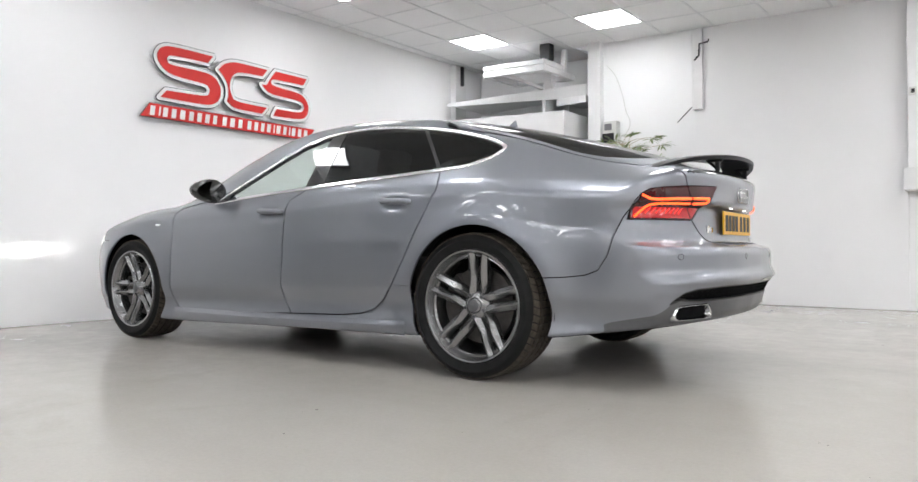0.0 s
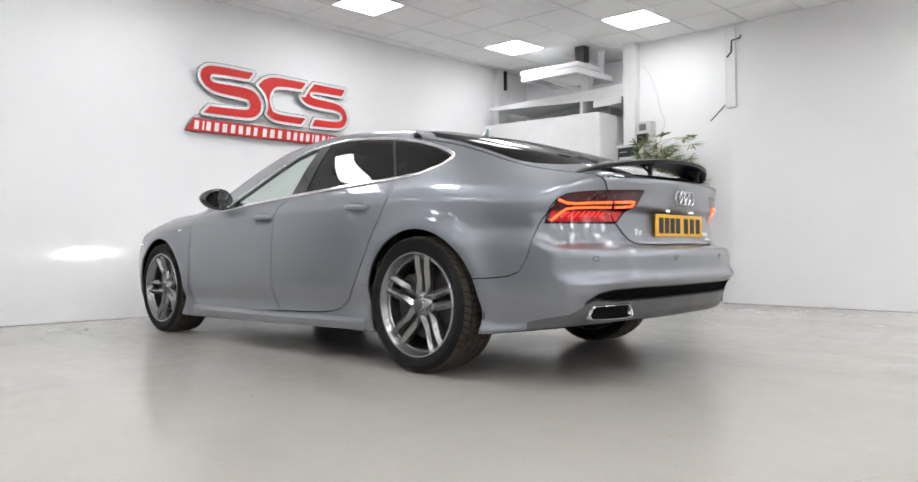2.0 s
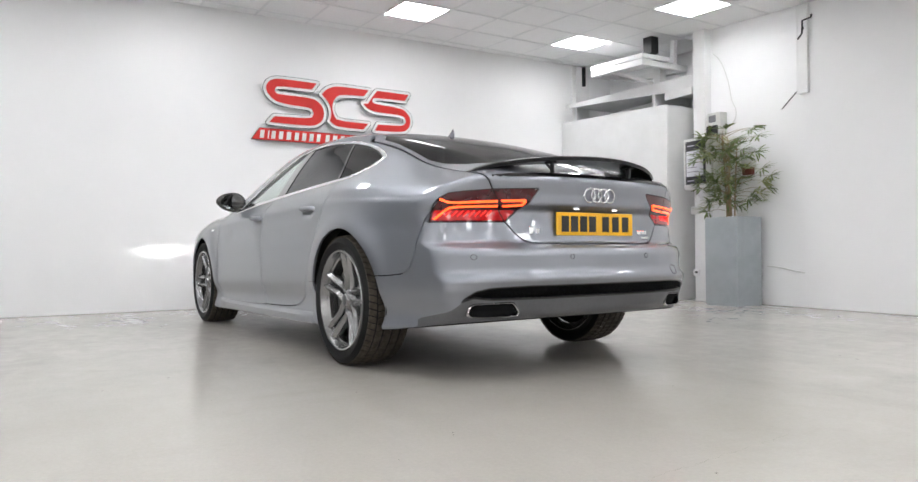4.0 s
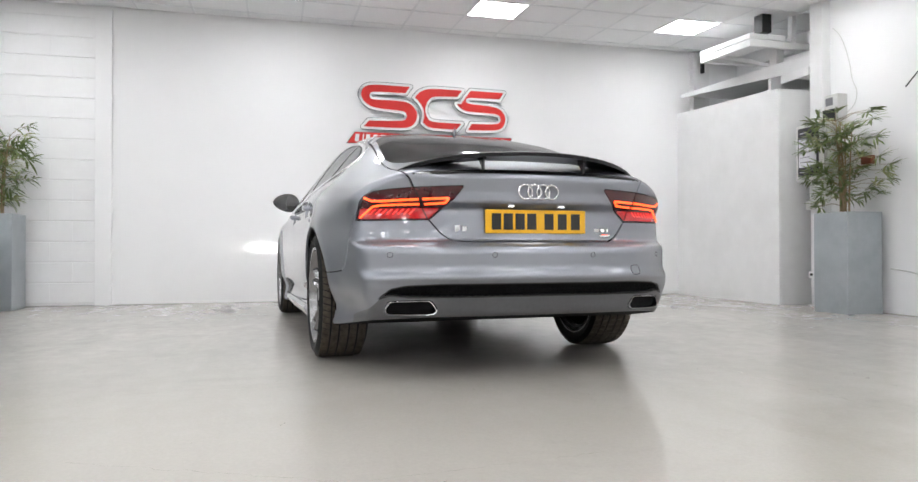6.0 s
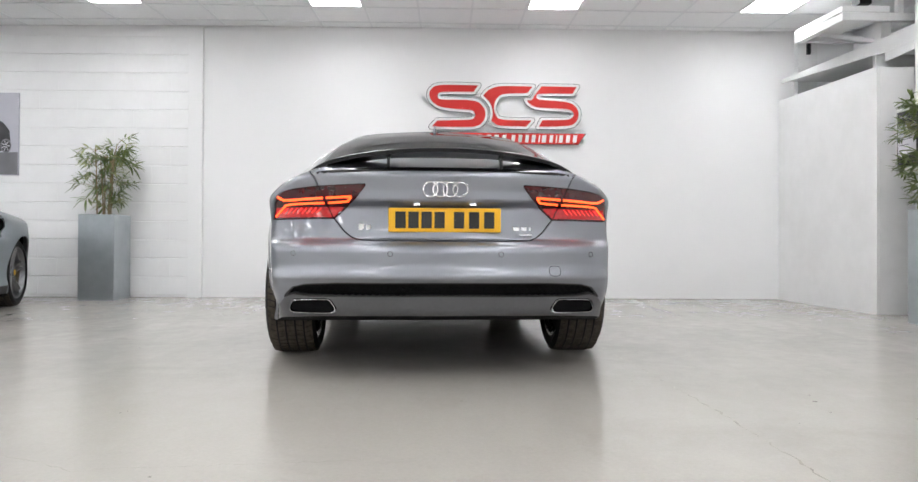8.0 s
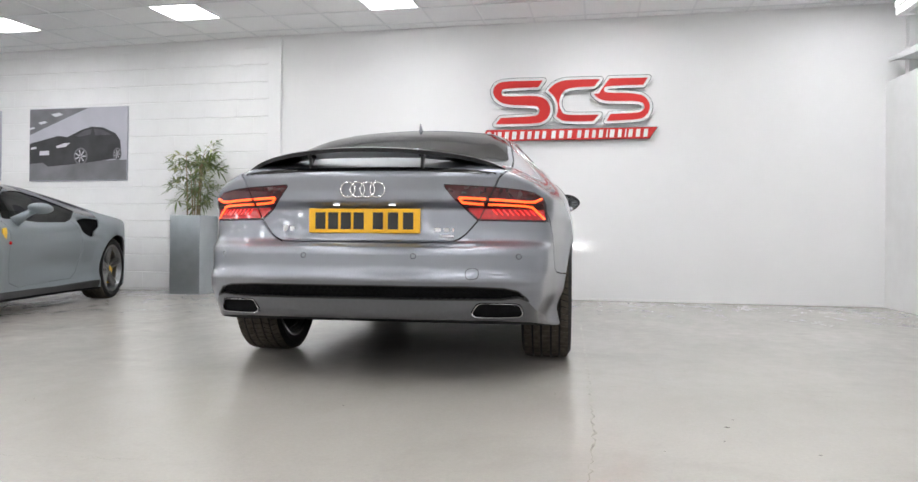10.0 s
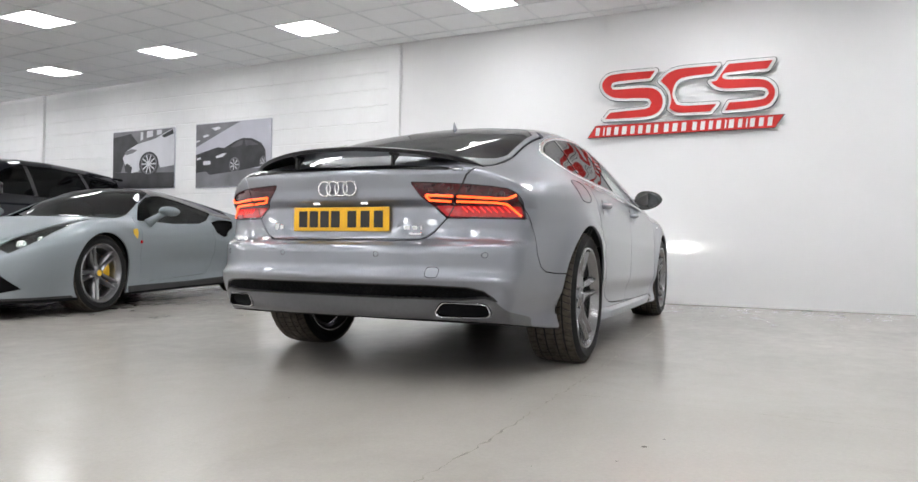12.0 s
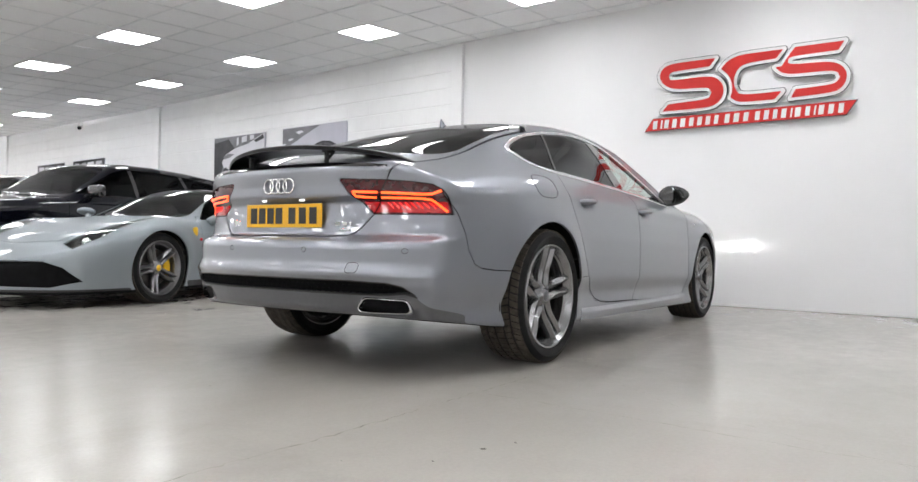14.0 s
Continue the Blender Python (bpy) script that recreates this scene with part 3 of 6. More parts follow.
    made.append(("inner_drum", bm, M["under"], ""))
    out = []
    for name, bm, mat, label in made:
        bmesh.ops.recalc_face_normals(bm, faces=bm.faces)
        me = bpy.data.meshes.new(key + "_" + name)
        bm.to_mesh(me)
        bm.free()
        me.materials.append(mat)
        out.append((name, me, label))
    return out


def add_wheel(car, meshes, x, y, z, spin=0, steer=0):
    """A wheel under the car; y > 0 is the left side. Its pieces hang under the tyre."""
    m = pose(x, y, z, 0, 0, (0 if y > 0 else 180) + steer) @ pose(0, 0, 0, 0, spin, 0)
    top = None
    for name, me, label in meshes:
        ob = new("wheel" if top is None else name, me)
        if top is None:
            ob.parent, ob.matrix_basis, top = car, m, ob
        else:
            ob.parent = top
        if label:
            tagged(ob, label)
        if not me.get("done"):
            sharpen(ob, 30)
            me["done"] = 1
    tagged(top, "low-profile black tyre on an alloy wheel")
    return top


class Bodywork:
    """A solid that is cut, panel by panel, into parts."""

    def __init__(self, F, lo, hi, h, car):
        self.F, self.car = F, car
        self.P, self.T = half_surface(F, lo, hi, h)

    def take(self, g, gap=.0022):
        """Takes the region g(x, y, z) > 0 off the rest, with a gap along the cut."""
        v = g(self.P[:, 0], self.P[:, 1], self.P[:, 2])
        got = clip(self.P, self.T, v - gap)
        self.P, self.T = clip(self.P, self.T, -v - gap)
        return got

    def both(self, name, piece, mat, label="", **kw):
        """One mesh across the middle."""
        return skin(name, self.F, *mirrored(*piece), mat, self.car, label, **kw)

    def pair(self, name, piece, mat, label="", sides=(1, -1), parents=None, **kw):
        """A mesh on either side."""
        out = []
        for i, s in enumerate(sides):
            P, T = piece
            if s < 0:
                P, T = P * (1, -1, 1), T[:, ::-1]
            out.append(skin(name, self.F, P, T, mat, parents[i] if parents else self.car, label, **kw))
        return out


def sub(piece, g):
    """Part of a piece where g > 0."""
    P, T = piece
    return clip(P, T, g(P[:, 0], P[:, 1], P[:, 2])) if len(T) else piece


def wheel_house(car, x, z, r, y0, y1, zmin):
    """A dark liner above a wheel, open below and outwards."""
    bm = bmesh.new()
    n = 28
    rings = []
    for i in range(n + 1):
        a = radians(-8 + 196 * i / n)
        rings.append([bm.verts.new((x + r * math.cos(a), y, max(z + r * math.sin(a), zmin))) for y in (y0, y1)])
    for a, b in zip(rings, rings[1:]):
        bm.faces.new((a[0], a[1], b[1], b[0]))
    bm.faces.new([r_[0] for r_ in rings])
    r = bmesh.ops.solidify(bm, geom=list(bm.faces), thickness=.004)
    return part("wheel_arch_liner", bm, M["under"], car)


# ---- the silver coupe ----
COUPE = pose(-1.6825, 3.7475, 0, 0, 0, 183.25)
DLO = [(2.05, .921), (1.70, .949), (1.14, .979), (.665, 1.002), (.285, 1.019), (.11, 1.034), (.005, 1.072), (-.038, 1.118), (-.033, 1.142), (.03, 1.172), (.11, 1.202), (.3, 1.256), (.53, 1.302), (.78, 1.332), (.98, 1.343), (1.16, 1.337), (1.32, 1.315), (1.45, 1.276), (1.58, 1.21), (1.79, 1.085), (1.94, .99), (2.03, .93)]
SHUT = [(1.22, .965), (1.318, .912), (1.338, .85), (1.34, .775), (1.345, .60), (1.372, .42), (1.366, .32), (1.315, .253)]
FRONT_DOOR = [(1.2, 1.02), (1.2, .985)] + SHUT + [(1.84, .233), (2.27, .222), (2.42, .226), (2.478, .30), (2.482, .38), (2.462, .556), (2.45, .714), (2.46, .867), (2.40, .905), (2.1, .95), (1.9, 1.02)]
REAR_DOOR = [(.27, 1.10), (.268, 1.02), (.236, .945), (.236, .912), (.279, .829), (.362, .684), (.42, .58), (.512, .442), (.594, .355), (.675, .301), (.76, .279), (.9, .266)] + SHUT[::-1] + [(1.2, .985), (1.2, 1.10)]
SILL = [(.2, .0), (.2, .44), (.515, .44), (.6, .335), (.68, .288), (.83, .266), (1.3, .246), (1.84, .226), (2.44, .217), (2.5, .30), (2.58, .30), (2.7, .0)]
REAR_BUMPER = [(-.2, .486), (-.45, .496), (-.545, .506), (-.600, .528), (-.645, .595), (-.668, .67), (-.708, .755), (-.78, .86), (-1.4, .86), (-1.4, 0), (-.2, 0)]
LAMP = [(.826, .747), (.81, .82), (.796, .862), (.764, .881), (.70, .890), (.595, .898), (.36, .906), (.418, .832), (.512, .747)]
LID_LINE = [(.516, .747), (.588, .898)]
TAILGATE = [(-.2, .645), (.29, .645), (.395, .649), (.432, .662), (.462, .685), (.516, .75), (.588, .896), (.606, .938), (.634, .972), (.645, 1.0), (.643, 1.03), (.636, 1.085), (.602, 1.20), (.56, 1.29), (.49, 1.348), (.3, 1.394), (-.2, 1.42)]
BACKLIGHT = [(-.2, 1.056), (.3, 1.052), (.57, 1.040), (.605, 1.055), (.614, 1.085), (.582, 1.195), (.54, 1.283), (.47, 1.335), (.3, 1.378), (-.2, 1.40)]
SPOILER_BASE = [(-.2, .966), (.3, .964), (.5, .958), (.60, .953), (.622, .960), (.5, .971), (.3, .980), (-.2, .983)]
GRILLE = [(-.2, .457), (.48, .455), (.64, .447), (.70, .432), (.752, .385), (.742, .38), (.70, .396), (.62, .387), (.45, .389), (-.2, .392)]
VALANCE = [(-.2, .3925), (.45, .3895), (.62, .3875), (.70, .3965), (.742, .3805), (.815, .295), (.82, .2), (.82, 0), (-.2, 0)]
PIPE = [(.708, .364), (.690, .371), (.540, .377), (.520, .371), (.496, .335), (.501, .320), (.519, .312), (.702, .310), (.718, .318), (.720, .336)]
WINDSCREEN = [(1.70, -.2), (1.68, .35), (1.62, .52), (1.70, .56), (2.0, .66), (2.28, .735), (2.36, .70), (2.5, .48), (2.585, .25), (2.61, -.2)]
BONNET = [(2.66, -.2), (2.62, .28), (2.5, .60), (2.46, .70), (2.8, .745), (3.2, .70), (3.45, .60), (3.62, .40), (3.70, -.2)]
HEADLAMP = [(3.42, .735), (3.52, .752), (3.62, .745), (3.82, .70), (3.82, .60), (3.60, .63), (3.46, .68)]


def xz(poly, near=.3, far=-9.0):
    return lambda x, y, z: np.minimum(np.minimum(poly_dist(x, z, poly), y - near), x - far)


def yz(poly, before=-.3):
    return lambda x, y, z: np.minimum(poly_dist(y, z, poly), before - x)


def xy(poly, above=.6):
    return lambda x, y, z: np.minimum(poly_dist(x, y, poly), z - above)


def rear_x(y, z):
    """The x of the tail's surface at a height and distance from the middle."""
    xs = np.linspace(-1.25, 0, 2501)
    return float(xs[np.argmax(coupe(xs, xs * 0 + y, xs * 0 + z) < 0)])


def side_y(x, z):
    """How far out the flank lies at a place along the car and a height."""
    ys = np.linspace(.25, 1.05, 1601)
    return float(ys[np.argmax(coupe(ys * 0 + x, ys, ys * 0 + z) > 0)])


def coupe_car():
    car = empty("car", COUPE, "silver-grey five-door coupe with a raised black rear spoiler", "car")
    b = Bodywork(coupe, (-1.25, 0, .08), (3.95, 1.05, 1.5), .0135, car)
    whole = b.P.copy(), b.T.copy()
    arch = lambda x, y, z: np.minimum(np.maximum(ARCH - np.hypot(x, z - AXLE), ARCH - np.hypot(x - BASE, z - AXLE)), y - .5)
    b.take(arch, 0)
    b.both("underbody", b.take(lambda x, y, z: ZB(x) + .004 - z, 0), M["under"], "black underbody", depth=0)
    # side windows with their bright surround
    dlo = b.take(xz(DLO, .4), 0)
    inner = lambda d: (lambda x, y, z: poly_dist(x, z, DLO) - d)
    b.pair("window_surround", sub(dlo, lambda x, y, z: .013 - poly_dist(x, z, DLO)), M["trim"], "bright chrome window surround", lift=.005, depth=.008)
    seal = sub(dlo, inner(.013))
    b.pair("window_seal", sub(seal, lambda x, y, z: .019 - poly_dist(x, z, DLO)), M["black"], "black rubber seal", depth=.004)
    panes = sub(seal, inner(.019))
    front = lambda z: 1.236 + .012 * (z - 1)
    back = lambda z: 1.088 + .15 * (z - 1)
    quarter = lambda z: .272 + (z - 1.02) * 1.0
    mids = sub(panes, lambda x, y, z: np.minimum(front(z) - x, x - back(z)))
    b.pair("b_pillar", mids, M["gloss"], "gloss black door pillar", depth=.004, bow=(.011, 1.16, .175))
    b.pair("front_window", sub(panes, lambda x, y, z: np.minimum(x - front(z), 1.93 - x)), M["clear"], "clear greenish side glass", depth=0, lift=-.003, bow=(.011, 1.16, .175))
    b.pair("mirror_triangle", sub(panes, lambda x, y, z: x - 1.93), M["black"], depth=.004)
    rear = sub(panes, lambda x, y, z: back(z) - x)
    b.pair("rear_window", sub(rear, lambda x, y, z: x - quarter(z) - .012), M["privacy"], "dark privacy glass", depth=0, lift=-.003, bow=(.011, 1.16, .175))
    b.pair("window_bar", sub(rear, lambda x, y, z: .012 - np.abs(x - quarter(z))), M["gloss"], depth=.004, bow=(.011, 1.16, .175))
    b.pair("quarter_window", sub(rear, lambda x, y, z: quarter(z) - .012 - x), M["privacy"], "dark privacy glass", depth=0, lift=-.003, bow=(.011, 1.16, .175))
    # tail lamps
    lamp = b.take(yz(LAMP, -.55), .002)
    side = lambda x, y, z: y - (.516 + (z - .747) * .477) - .003
    for name, piece in (("tail_lamp", sub(lamp, side)), ("tailgate_lamp", sub(lamp, lambda x, y, z: -side(x, y, z) - .006))):
        tops = b.pair(name, piece, M["lens_dark"], "dark red lit tail lamp", depth=.012)
        lit = lambda x, y, z: np.minimum(.803 - z, np.minimum(z - .752, poly_dist(y, z, LAMP) - .008))
        b.pair("red_reflector", sub(piece, lit), M["soft_glow"], "softly glowing red field", parents=tops, lift=.0012, depth=0)
        lines = ([(.566, .842), (.65, .839), (.73, .835), (.765, .837), (.796, .853)], [(.560, .820), (.65, .819), (.72, .817), (.755, .812), (.808, .760)]) if name == "tail_lamp" else ([(.549, .843), (.49, .845), (.432, .847)], [(.538, .820), (.48, .823), (.447, .826), (.432, .847)])
        for i, s in enumerate((1, -1)):
            for line in lines:
                fine = []
                for (a, z0), (c, z1) in zip(line, line[1:]):
                    n = max(2, int(math.hypot(c - a, z1 - z0) / .012))
                    fine += [(a + (c - a) * k / n, z0 + (z1 - z0) * k / n) for k in range(n)]
                fine.append(line[-1])
                bm = bmesh.new()
                add_tube(bm, [(rear_x(y, z) - .001, s * y, z) for y, z in fine], .0052, 8)
                part("light_bar", bm, M["glow"], tops[i], "glowing orange-red light bar", True)
        if name == "tail_lamp":
            for i, s in enumerate((1, -1)):
                for k in range(8):
                    bm = bmesh.new()
                    ya = .575 + .024 * k
                    add_tube(bm, [(rear_x(y, z) - .001, s * y, z) for y, z in ((ya, .800), (ya + .012, .787), (ya + .024, .774))], .0032, 5)
                    part("light_slat", bm, M["slat"], tops[i], "glowing red slat", True)
    # tailgate with its window
    gate = b.take(yz(TAILGATE, .46), .0036)
    b.both("rear_window", sub(gate, yz(BACKLIGHT, .41)), M["privacy"], "dark tinted rear window", depth=0, lift=-.003)
    g2 = sub(gate, lambda x, y, z: -yz(BACKLIGHT, .41)(x, y, z))
    base = yz(SPOILER_BASE, -.7)
    b.both("tailgate", sub(g2, lambda x, y, z: -base(x, y, z)), M["silver"], "silver tailgate panel", depth=.010)
    b.both("spoiler_seat", sub(g2, base), M["gloss"], "black strip under the spoiler", lift=.004, depth=.008)
    # bumper
    bump = b.take(xz(REAR_BUMPER, -1), .0026)
    dark = sub(bump, yz(GRILLE, -.6))
    rest = sub(bump, lambda x, y, z: -yz(GRILLE, -.6)(x, y, z))
    grille = b.both("lower_grille", dark, M["under"], "black honeycomb grille strip", lift=-.018, depth=0)
    b.both("grille_lip", sub(dark, lambda x, y, z: .006 - poly_dist(y, z, GRILLE)), M["black"], depth=.02)
    valance = sub(rest, yz(VALANCE, -.45))
    pipes = lambda x, y, z: poly_dist(y, z, PIPE) + .004
    b.both("diffuser", sub(valance, lambda x, y, z: -pipes(x, y, z)), M["satin"], "satin dark grey rear valance", depth=.012)
    b.both("rear_bumper", sub(rest, lambda x, y, z: -yz(VALANCE, -.45)(x, y, z)), M["silver"], "silver rear bumper", depth=.012)
    # the other panels
    b.pair("front_door", b.take(xz(FRONT_DOOR), .003), M["silver"], "silver front door", depth=.012)
    b.pair("rear_door", b.take(xz(REAR_DOOR), .003), M["silver"], "silver rear door", depth=.012)
    b.pair("side_sill", b.take(xz(SILL), .001), M["silver"], "silver side skirt", depth=.012)
    b.both("windscreen", b.take(xy(WINDSCREEN, .9), .002), M["screen"], "clear windscreen", depth=0)
    b.both("bonnet", b.take(xy(BONNET, .6)), M["silver"], "silver bonnet", depth=.012)
    lamps = b.take(xz(HEADLAMP), .001)
    b.pair("headlamp", lamps, M["beam"], "lit white headlamp", depth=.01)
    nose = b.take(lambda x, y, z: np.minimum(np.minimum(x - 3.20 - .25 * (z - .4), .70 - z), 1), .002)
    b.both("front_bumper", nose, M["silver"], "silver front bumper", depth=.012)
    b.pair("front_fender", b.take(lambda x, y, z: np.minimum(x - 2.44, y - .3)), M["silver"], "silver front wing", depth=.014)
    b.both("body_shell", (b.P, b.T), M["silver"], "silver roof and rear wings", depth=.014)
    # black lining behind the panels, open at the windows
    P, T = whole
    clear = lambda x, y, z: -np.maximum.reduce([arch(x, y, z) + .004, xz(DLO, .4)(x, y, z) - .02, yz(BACKLIGHT, .41)(x, y, z) - .01, xy(WINDSCREEN, .9)(x, y, z) - .01])
    lining = sub(whole, clear)
    b.both("inner_shell", lining, M["under"], "black inner shell", lift=-.016, depth=0)
    for x in (0, BASE):
        for s in (1, -1):
            ys = (s * .62, s * .875)
            wheel_house(car, x, AXLE, ARCH + .012, *ys, .2)
    # wheels
    meshes = wheel_meshes("coupe", .352, .2735, .258, 5, (.026, .037, .048, .6), M["alloy"], M["disc"])
    for x, spin in ((.018, -6), (BASE, 18)):
        for s in (1, -1):
            add_wheel(car, meshes, x, s * .812, .352, spin if s > 0 or x else 18)
    # rounded bright moulding round the side windows, blade along the sill, fuel flap
    ring = rounded(DLO, 2)
    for s in (1, -1):
        bm = bmesh.new()
        pts = [(x, s * (side_y(x, z) + .003), z) for x, z in ring]
        add_tube(bm, pts + pts[:1], .0075, 8, False)
        part("window_moulding", bm, M["trim"], car, "bright chrome window moulding", True)
        bm = bmesh.new()
        rings = []
        for k in range(31):
            x = .44 + 2.03 * k / 30
            y, z = side_y(x, .215), .212 + .018 * (1 - k / 30) ** 2
            t = min(1, k / 3, (30 - k) / 3) * .9 + .1
            rings.append([bm.verts.new((x, s * (y + a * t), z + h)) for a, h in ((-.02, .030), (.006, .024), (.024, .004), (.024, -.006), (.012, -.040), (-.03, -.05))])
        for a, q in zip(rings, rings[1:]):
            for k in range(6):
                bm.faces.new((a[k], a[(k + 1) % 6], q[(k + 1) % 6], q[k]))
        bm.faces.new(rings[0])
        bm.faces.new(rings[-1])
        bmesh.ops.recalc_face_normals(bm, faces=bm.faces)
        sharpen(part("sill_blade", bm, M["silver"], car, "silver sill blade"), 35)
    bm = bmesh.new()
    loop = [(x, -side_y(x, z) - .0002, z) for x, z in rounded([(-.12, .865), (.10, .865), (.11, .985), (-.10, .985)], 3)]
    add_tube(bm, loop + loop[:1], .0016, 5, False)
    part("fuel_flap_gap", bm, M["under"], car)
    # door handles
    for hx, hz in ((.49, .872), (1.47, .854)):
        for s in (1, -1):
            bm = bmesh.new()
            pts = []
            for k in range(9):
                u = k / 8 * 2 - 1
                pts.append((hx + .108 * u, s * (.942 - .028 * u ** 4 + .004), hz + .006 * u))
            add_tube(bm, pts, [.010] + [.0165] * 7 + [.010], 12)
            part("door_handle", bm, M["silver"], car, "", True)
    # mirrors
    for s in (1, -1):
        bm = bmesh.new()
        bmesh.ops.create_uvsphere(bm, u_segments=28, v_segments=18, radius=1)
        for v in bm.verts:
            x, y, z = v.co
            if x < -.2:
                x = -.2 + (x + .2) * .12
            yy = y * s
            sq = (1 + .16 * (y * z) ** 2) * (1 if yy < 0 else 1 - .12 * yy)
            v.co = (2.045 + x * .085 + .03 * (yy - .2), s * (.948 + .106 * yy), 1.003 + z * sq * (.076 - .010 * yy) + .006 * yy)
        shell = part("door_mirror", bm, M["gloss"], car, "gloss black door mirror", True)
        bm = bmesh.new()
        n = 24
        ring = [bm.verts.new((2.014 + .032 * math.cos(a) * .086, s * (.946 + .086 * math.cos(a)), 1.003 + .060 * math.sin(a) * (1 - .12 * math.cos(a)))) for a in (2 * math.pi * k / n for k in range(n))]
        bm.faces.new(ring)
        bmesh.ops.solidify(bm, geom=list(bm.faces), thickness=.003)
        part("mirror_glass", bm, M["mirror"], shell, "silvered mirror glass")
        bm = bmesh.new()
        add_tube(bm, [(2.03, s * .845, .925), (2.035, s * .885, .945), (2.04, s * .92, .965)], [.032, .026, .03], 12)
        part("mirror_stalk", bm, M["gloss"], shell)
    # raised spoiler on two struts
    bm = bmesh.new()
    rings = []
    for i in range(41):
        y = -.64 + 1.28 * i / 40
        u = abs(y) / .64
        xe, ze = -1.03 + .235 * u ** 2.2, 1.062 - .050 * u ** 2.0 - .030 * u ** 8
        c = .165 * (1 - .35 * u ** 3)
        tip = max(0, (u - .93) / .07)
        prof = ((0, .004), (.015, .010), (.25 * c + .02, .010), (.7 * c, .002), (c, -.010), (c + .002, -.014), (.75 * c, -.012), (.3 * c, -.006), (.03, -.008), (.003, -.013))
        rings.append([bm.verts.new((xe + px, y, ze + (pz * (1 + .3 * tip) if pz < 0 else pz * (1 - .3 * tip)))) for px, pz in prof])
    for a, q in zip(rings, rings[1:]):
        for k in range(10):
            bm.faces.new((a[k], a[(k + 1) % 10], q[(k + 1) % 10], q[k]))
    bm.faces.new(rings[0][::-1])
    bm.faces.new(rings[-1])
    blade = sharpen(part("spoiler", bm, M["carbon"], car, "raised gloss black rear spoiler"), 40)
    for s in (1, -1):
        bm = bmesh.new()
        y = s * .262
        add_box(bm, (-.962, y - .007, .955), (-.940, y + .007, 1.045), .005)
        add_tube(bm, [(-.96, y, .99), (-.90, y, 1.045)], .007, 8)
        add_box(bm, (-.975, y - .011, 1.032), (-.905, y + .011, 1.048), .005)
        part("spoiler_strut", bm, M["black"], blade)
    # rings on the tailgate
    for k in (-1.5, -.5, .5, 1.5):
        bm = bmesh.new()
        n, m_ = 40, 10
        vs = []
        for i in range(n):
            a = 2 * math.pi * i / n
            cy, cz = .0455 * k + .0335 * math.cos(a), .881 + .0335 * math.sin(a)
            ring = []
            for j in range(m_):
                c = 2 * math.pi * j / m_
                ring.append(bm.verts.new((-1.006 + .012 * (abs(cy) / .1) ** 2 * .2 + .004 * math.sin(c), cy + .0043 * math.cos(c) * math.cos(a), cz + .0043 * math.cos(c) * math.sin(a))))
            vs.append(ring)
        for i in range(n):
            for j in range(m_):
                bm.faces.new((vs[i][j], vs[i][(j + 1) % m_], vs[(i + 1) % n][(j + 1) % m_], vs[(i + 1) % n][j]))
        part("emblem_ring", bm, M["dark_chrome"], car, "chrome emblem ring", True)
    # number plate with plain bars
    bm = bmesh.new()
    px = rear_x(.1, .69)
    add_box(bm, (px - .008, -.26, .686), (px - .001, .26, .797), .002, 1)
    plate = part("number_plate", bm, M["yellow"], car, "yellow number plate with black bars")
    for i, y in enumerate((.205, .145, .085, .025, -.065, -.135, -.205)):
        bm = bmesh.new()
        add_box(bm, (px - .0095, y - .024, .703), (px - .0075, y + .024, .780), .001, 1)
        part("plate_bar", bm, M["ink"], plate)
    for y in (.13, -.13):
        bm = bmesh.new()
        add_box(bm, (px - .013, y - .014, .811), (px - .003, y + .014, .8145), .001, 1)
        part("plate_lamp", bm, M["beam"], car, "small lit number-plate lamp")
    for s in (1, -1):
        bm = bmesh.new()
        y = side_y(2.62, .80)
        add_box(bm, (2.60, s * y - .003, .792), (2.655, s * y + .003, .806), .001, 1)
        part("wing_badge", bm, M["chrome"], car)
    # badges as small bright bars
    for y, z, w, h in ((.385, .708, .026, .034), (.352, .706, .022, .026), (-.335, .703, .030, .020), (-.372, .703, .026, .020), (-.402, .703, .010, .020), (-.365, .676, .088, .011)):
        bm = bmesh.new()
        x = rear_x(abs(y), z)
        add_box(bm, (x - .003, y - w / 2, z - h / 2), (x + .006, y + w / 2, z + h / 2), .002, 1)
        part("badge_bar", bm, M["chrome"], car)
    # exhaust trims
    for s in (1, -1):
        cy = sum(p[0] for p in PIPE) / len(PIPE)
        cz = sum(p[1] for p in PIPE) / len(PIPE)
        bm = bmesh.new()
        pr = rounded(PIPE, 1)
        xa, xb = rear_x(.50, .345), rear_x(.69, .345)
        edge = lambda y: xa + (xb - xa) * max((y - .50) / .19, 0) ** 1.3
        rows = []
        for grow, dx in ((1.0, .03), (1.0, .000), (.985, -.005), (.93, -.005), (.895, .006), (.86, .06)):
            rows.append([bm.verts.new((edge(cy + (py - cy) * grow) + dx, s * (cy + (py - cy) * (1 - (1 - grow) * .6)), cz + (pz - cz) * grow)) for py, pz in pr])
        for a, q in zip(rows, rows[1:]):
            for k in range(len(pr)):
                bm.faces.new((a[k], a[(k + 1) % len(pr)], q[(k + 1) % len(pr)], q[k]))
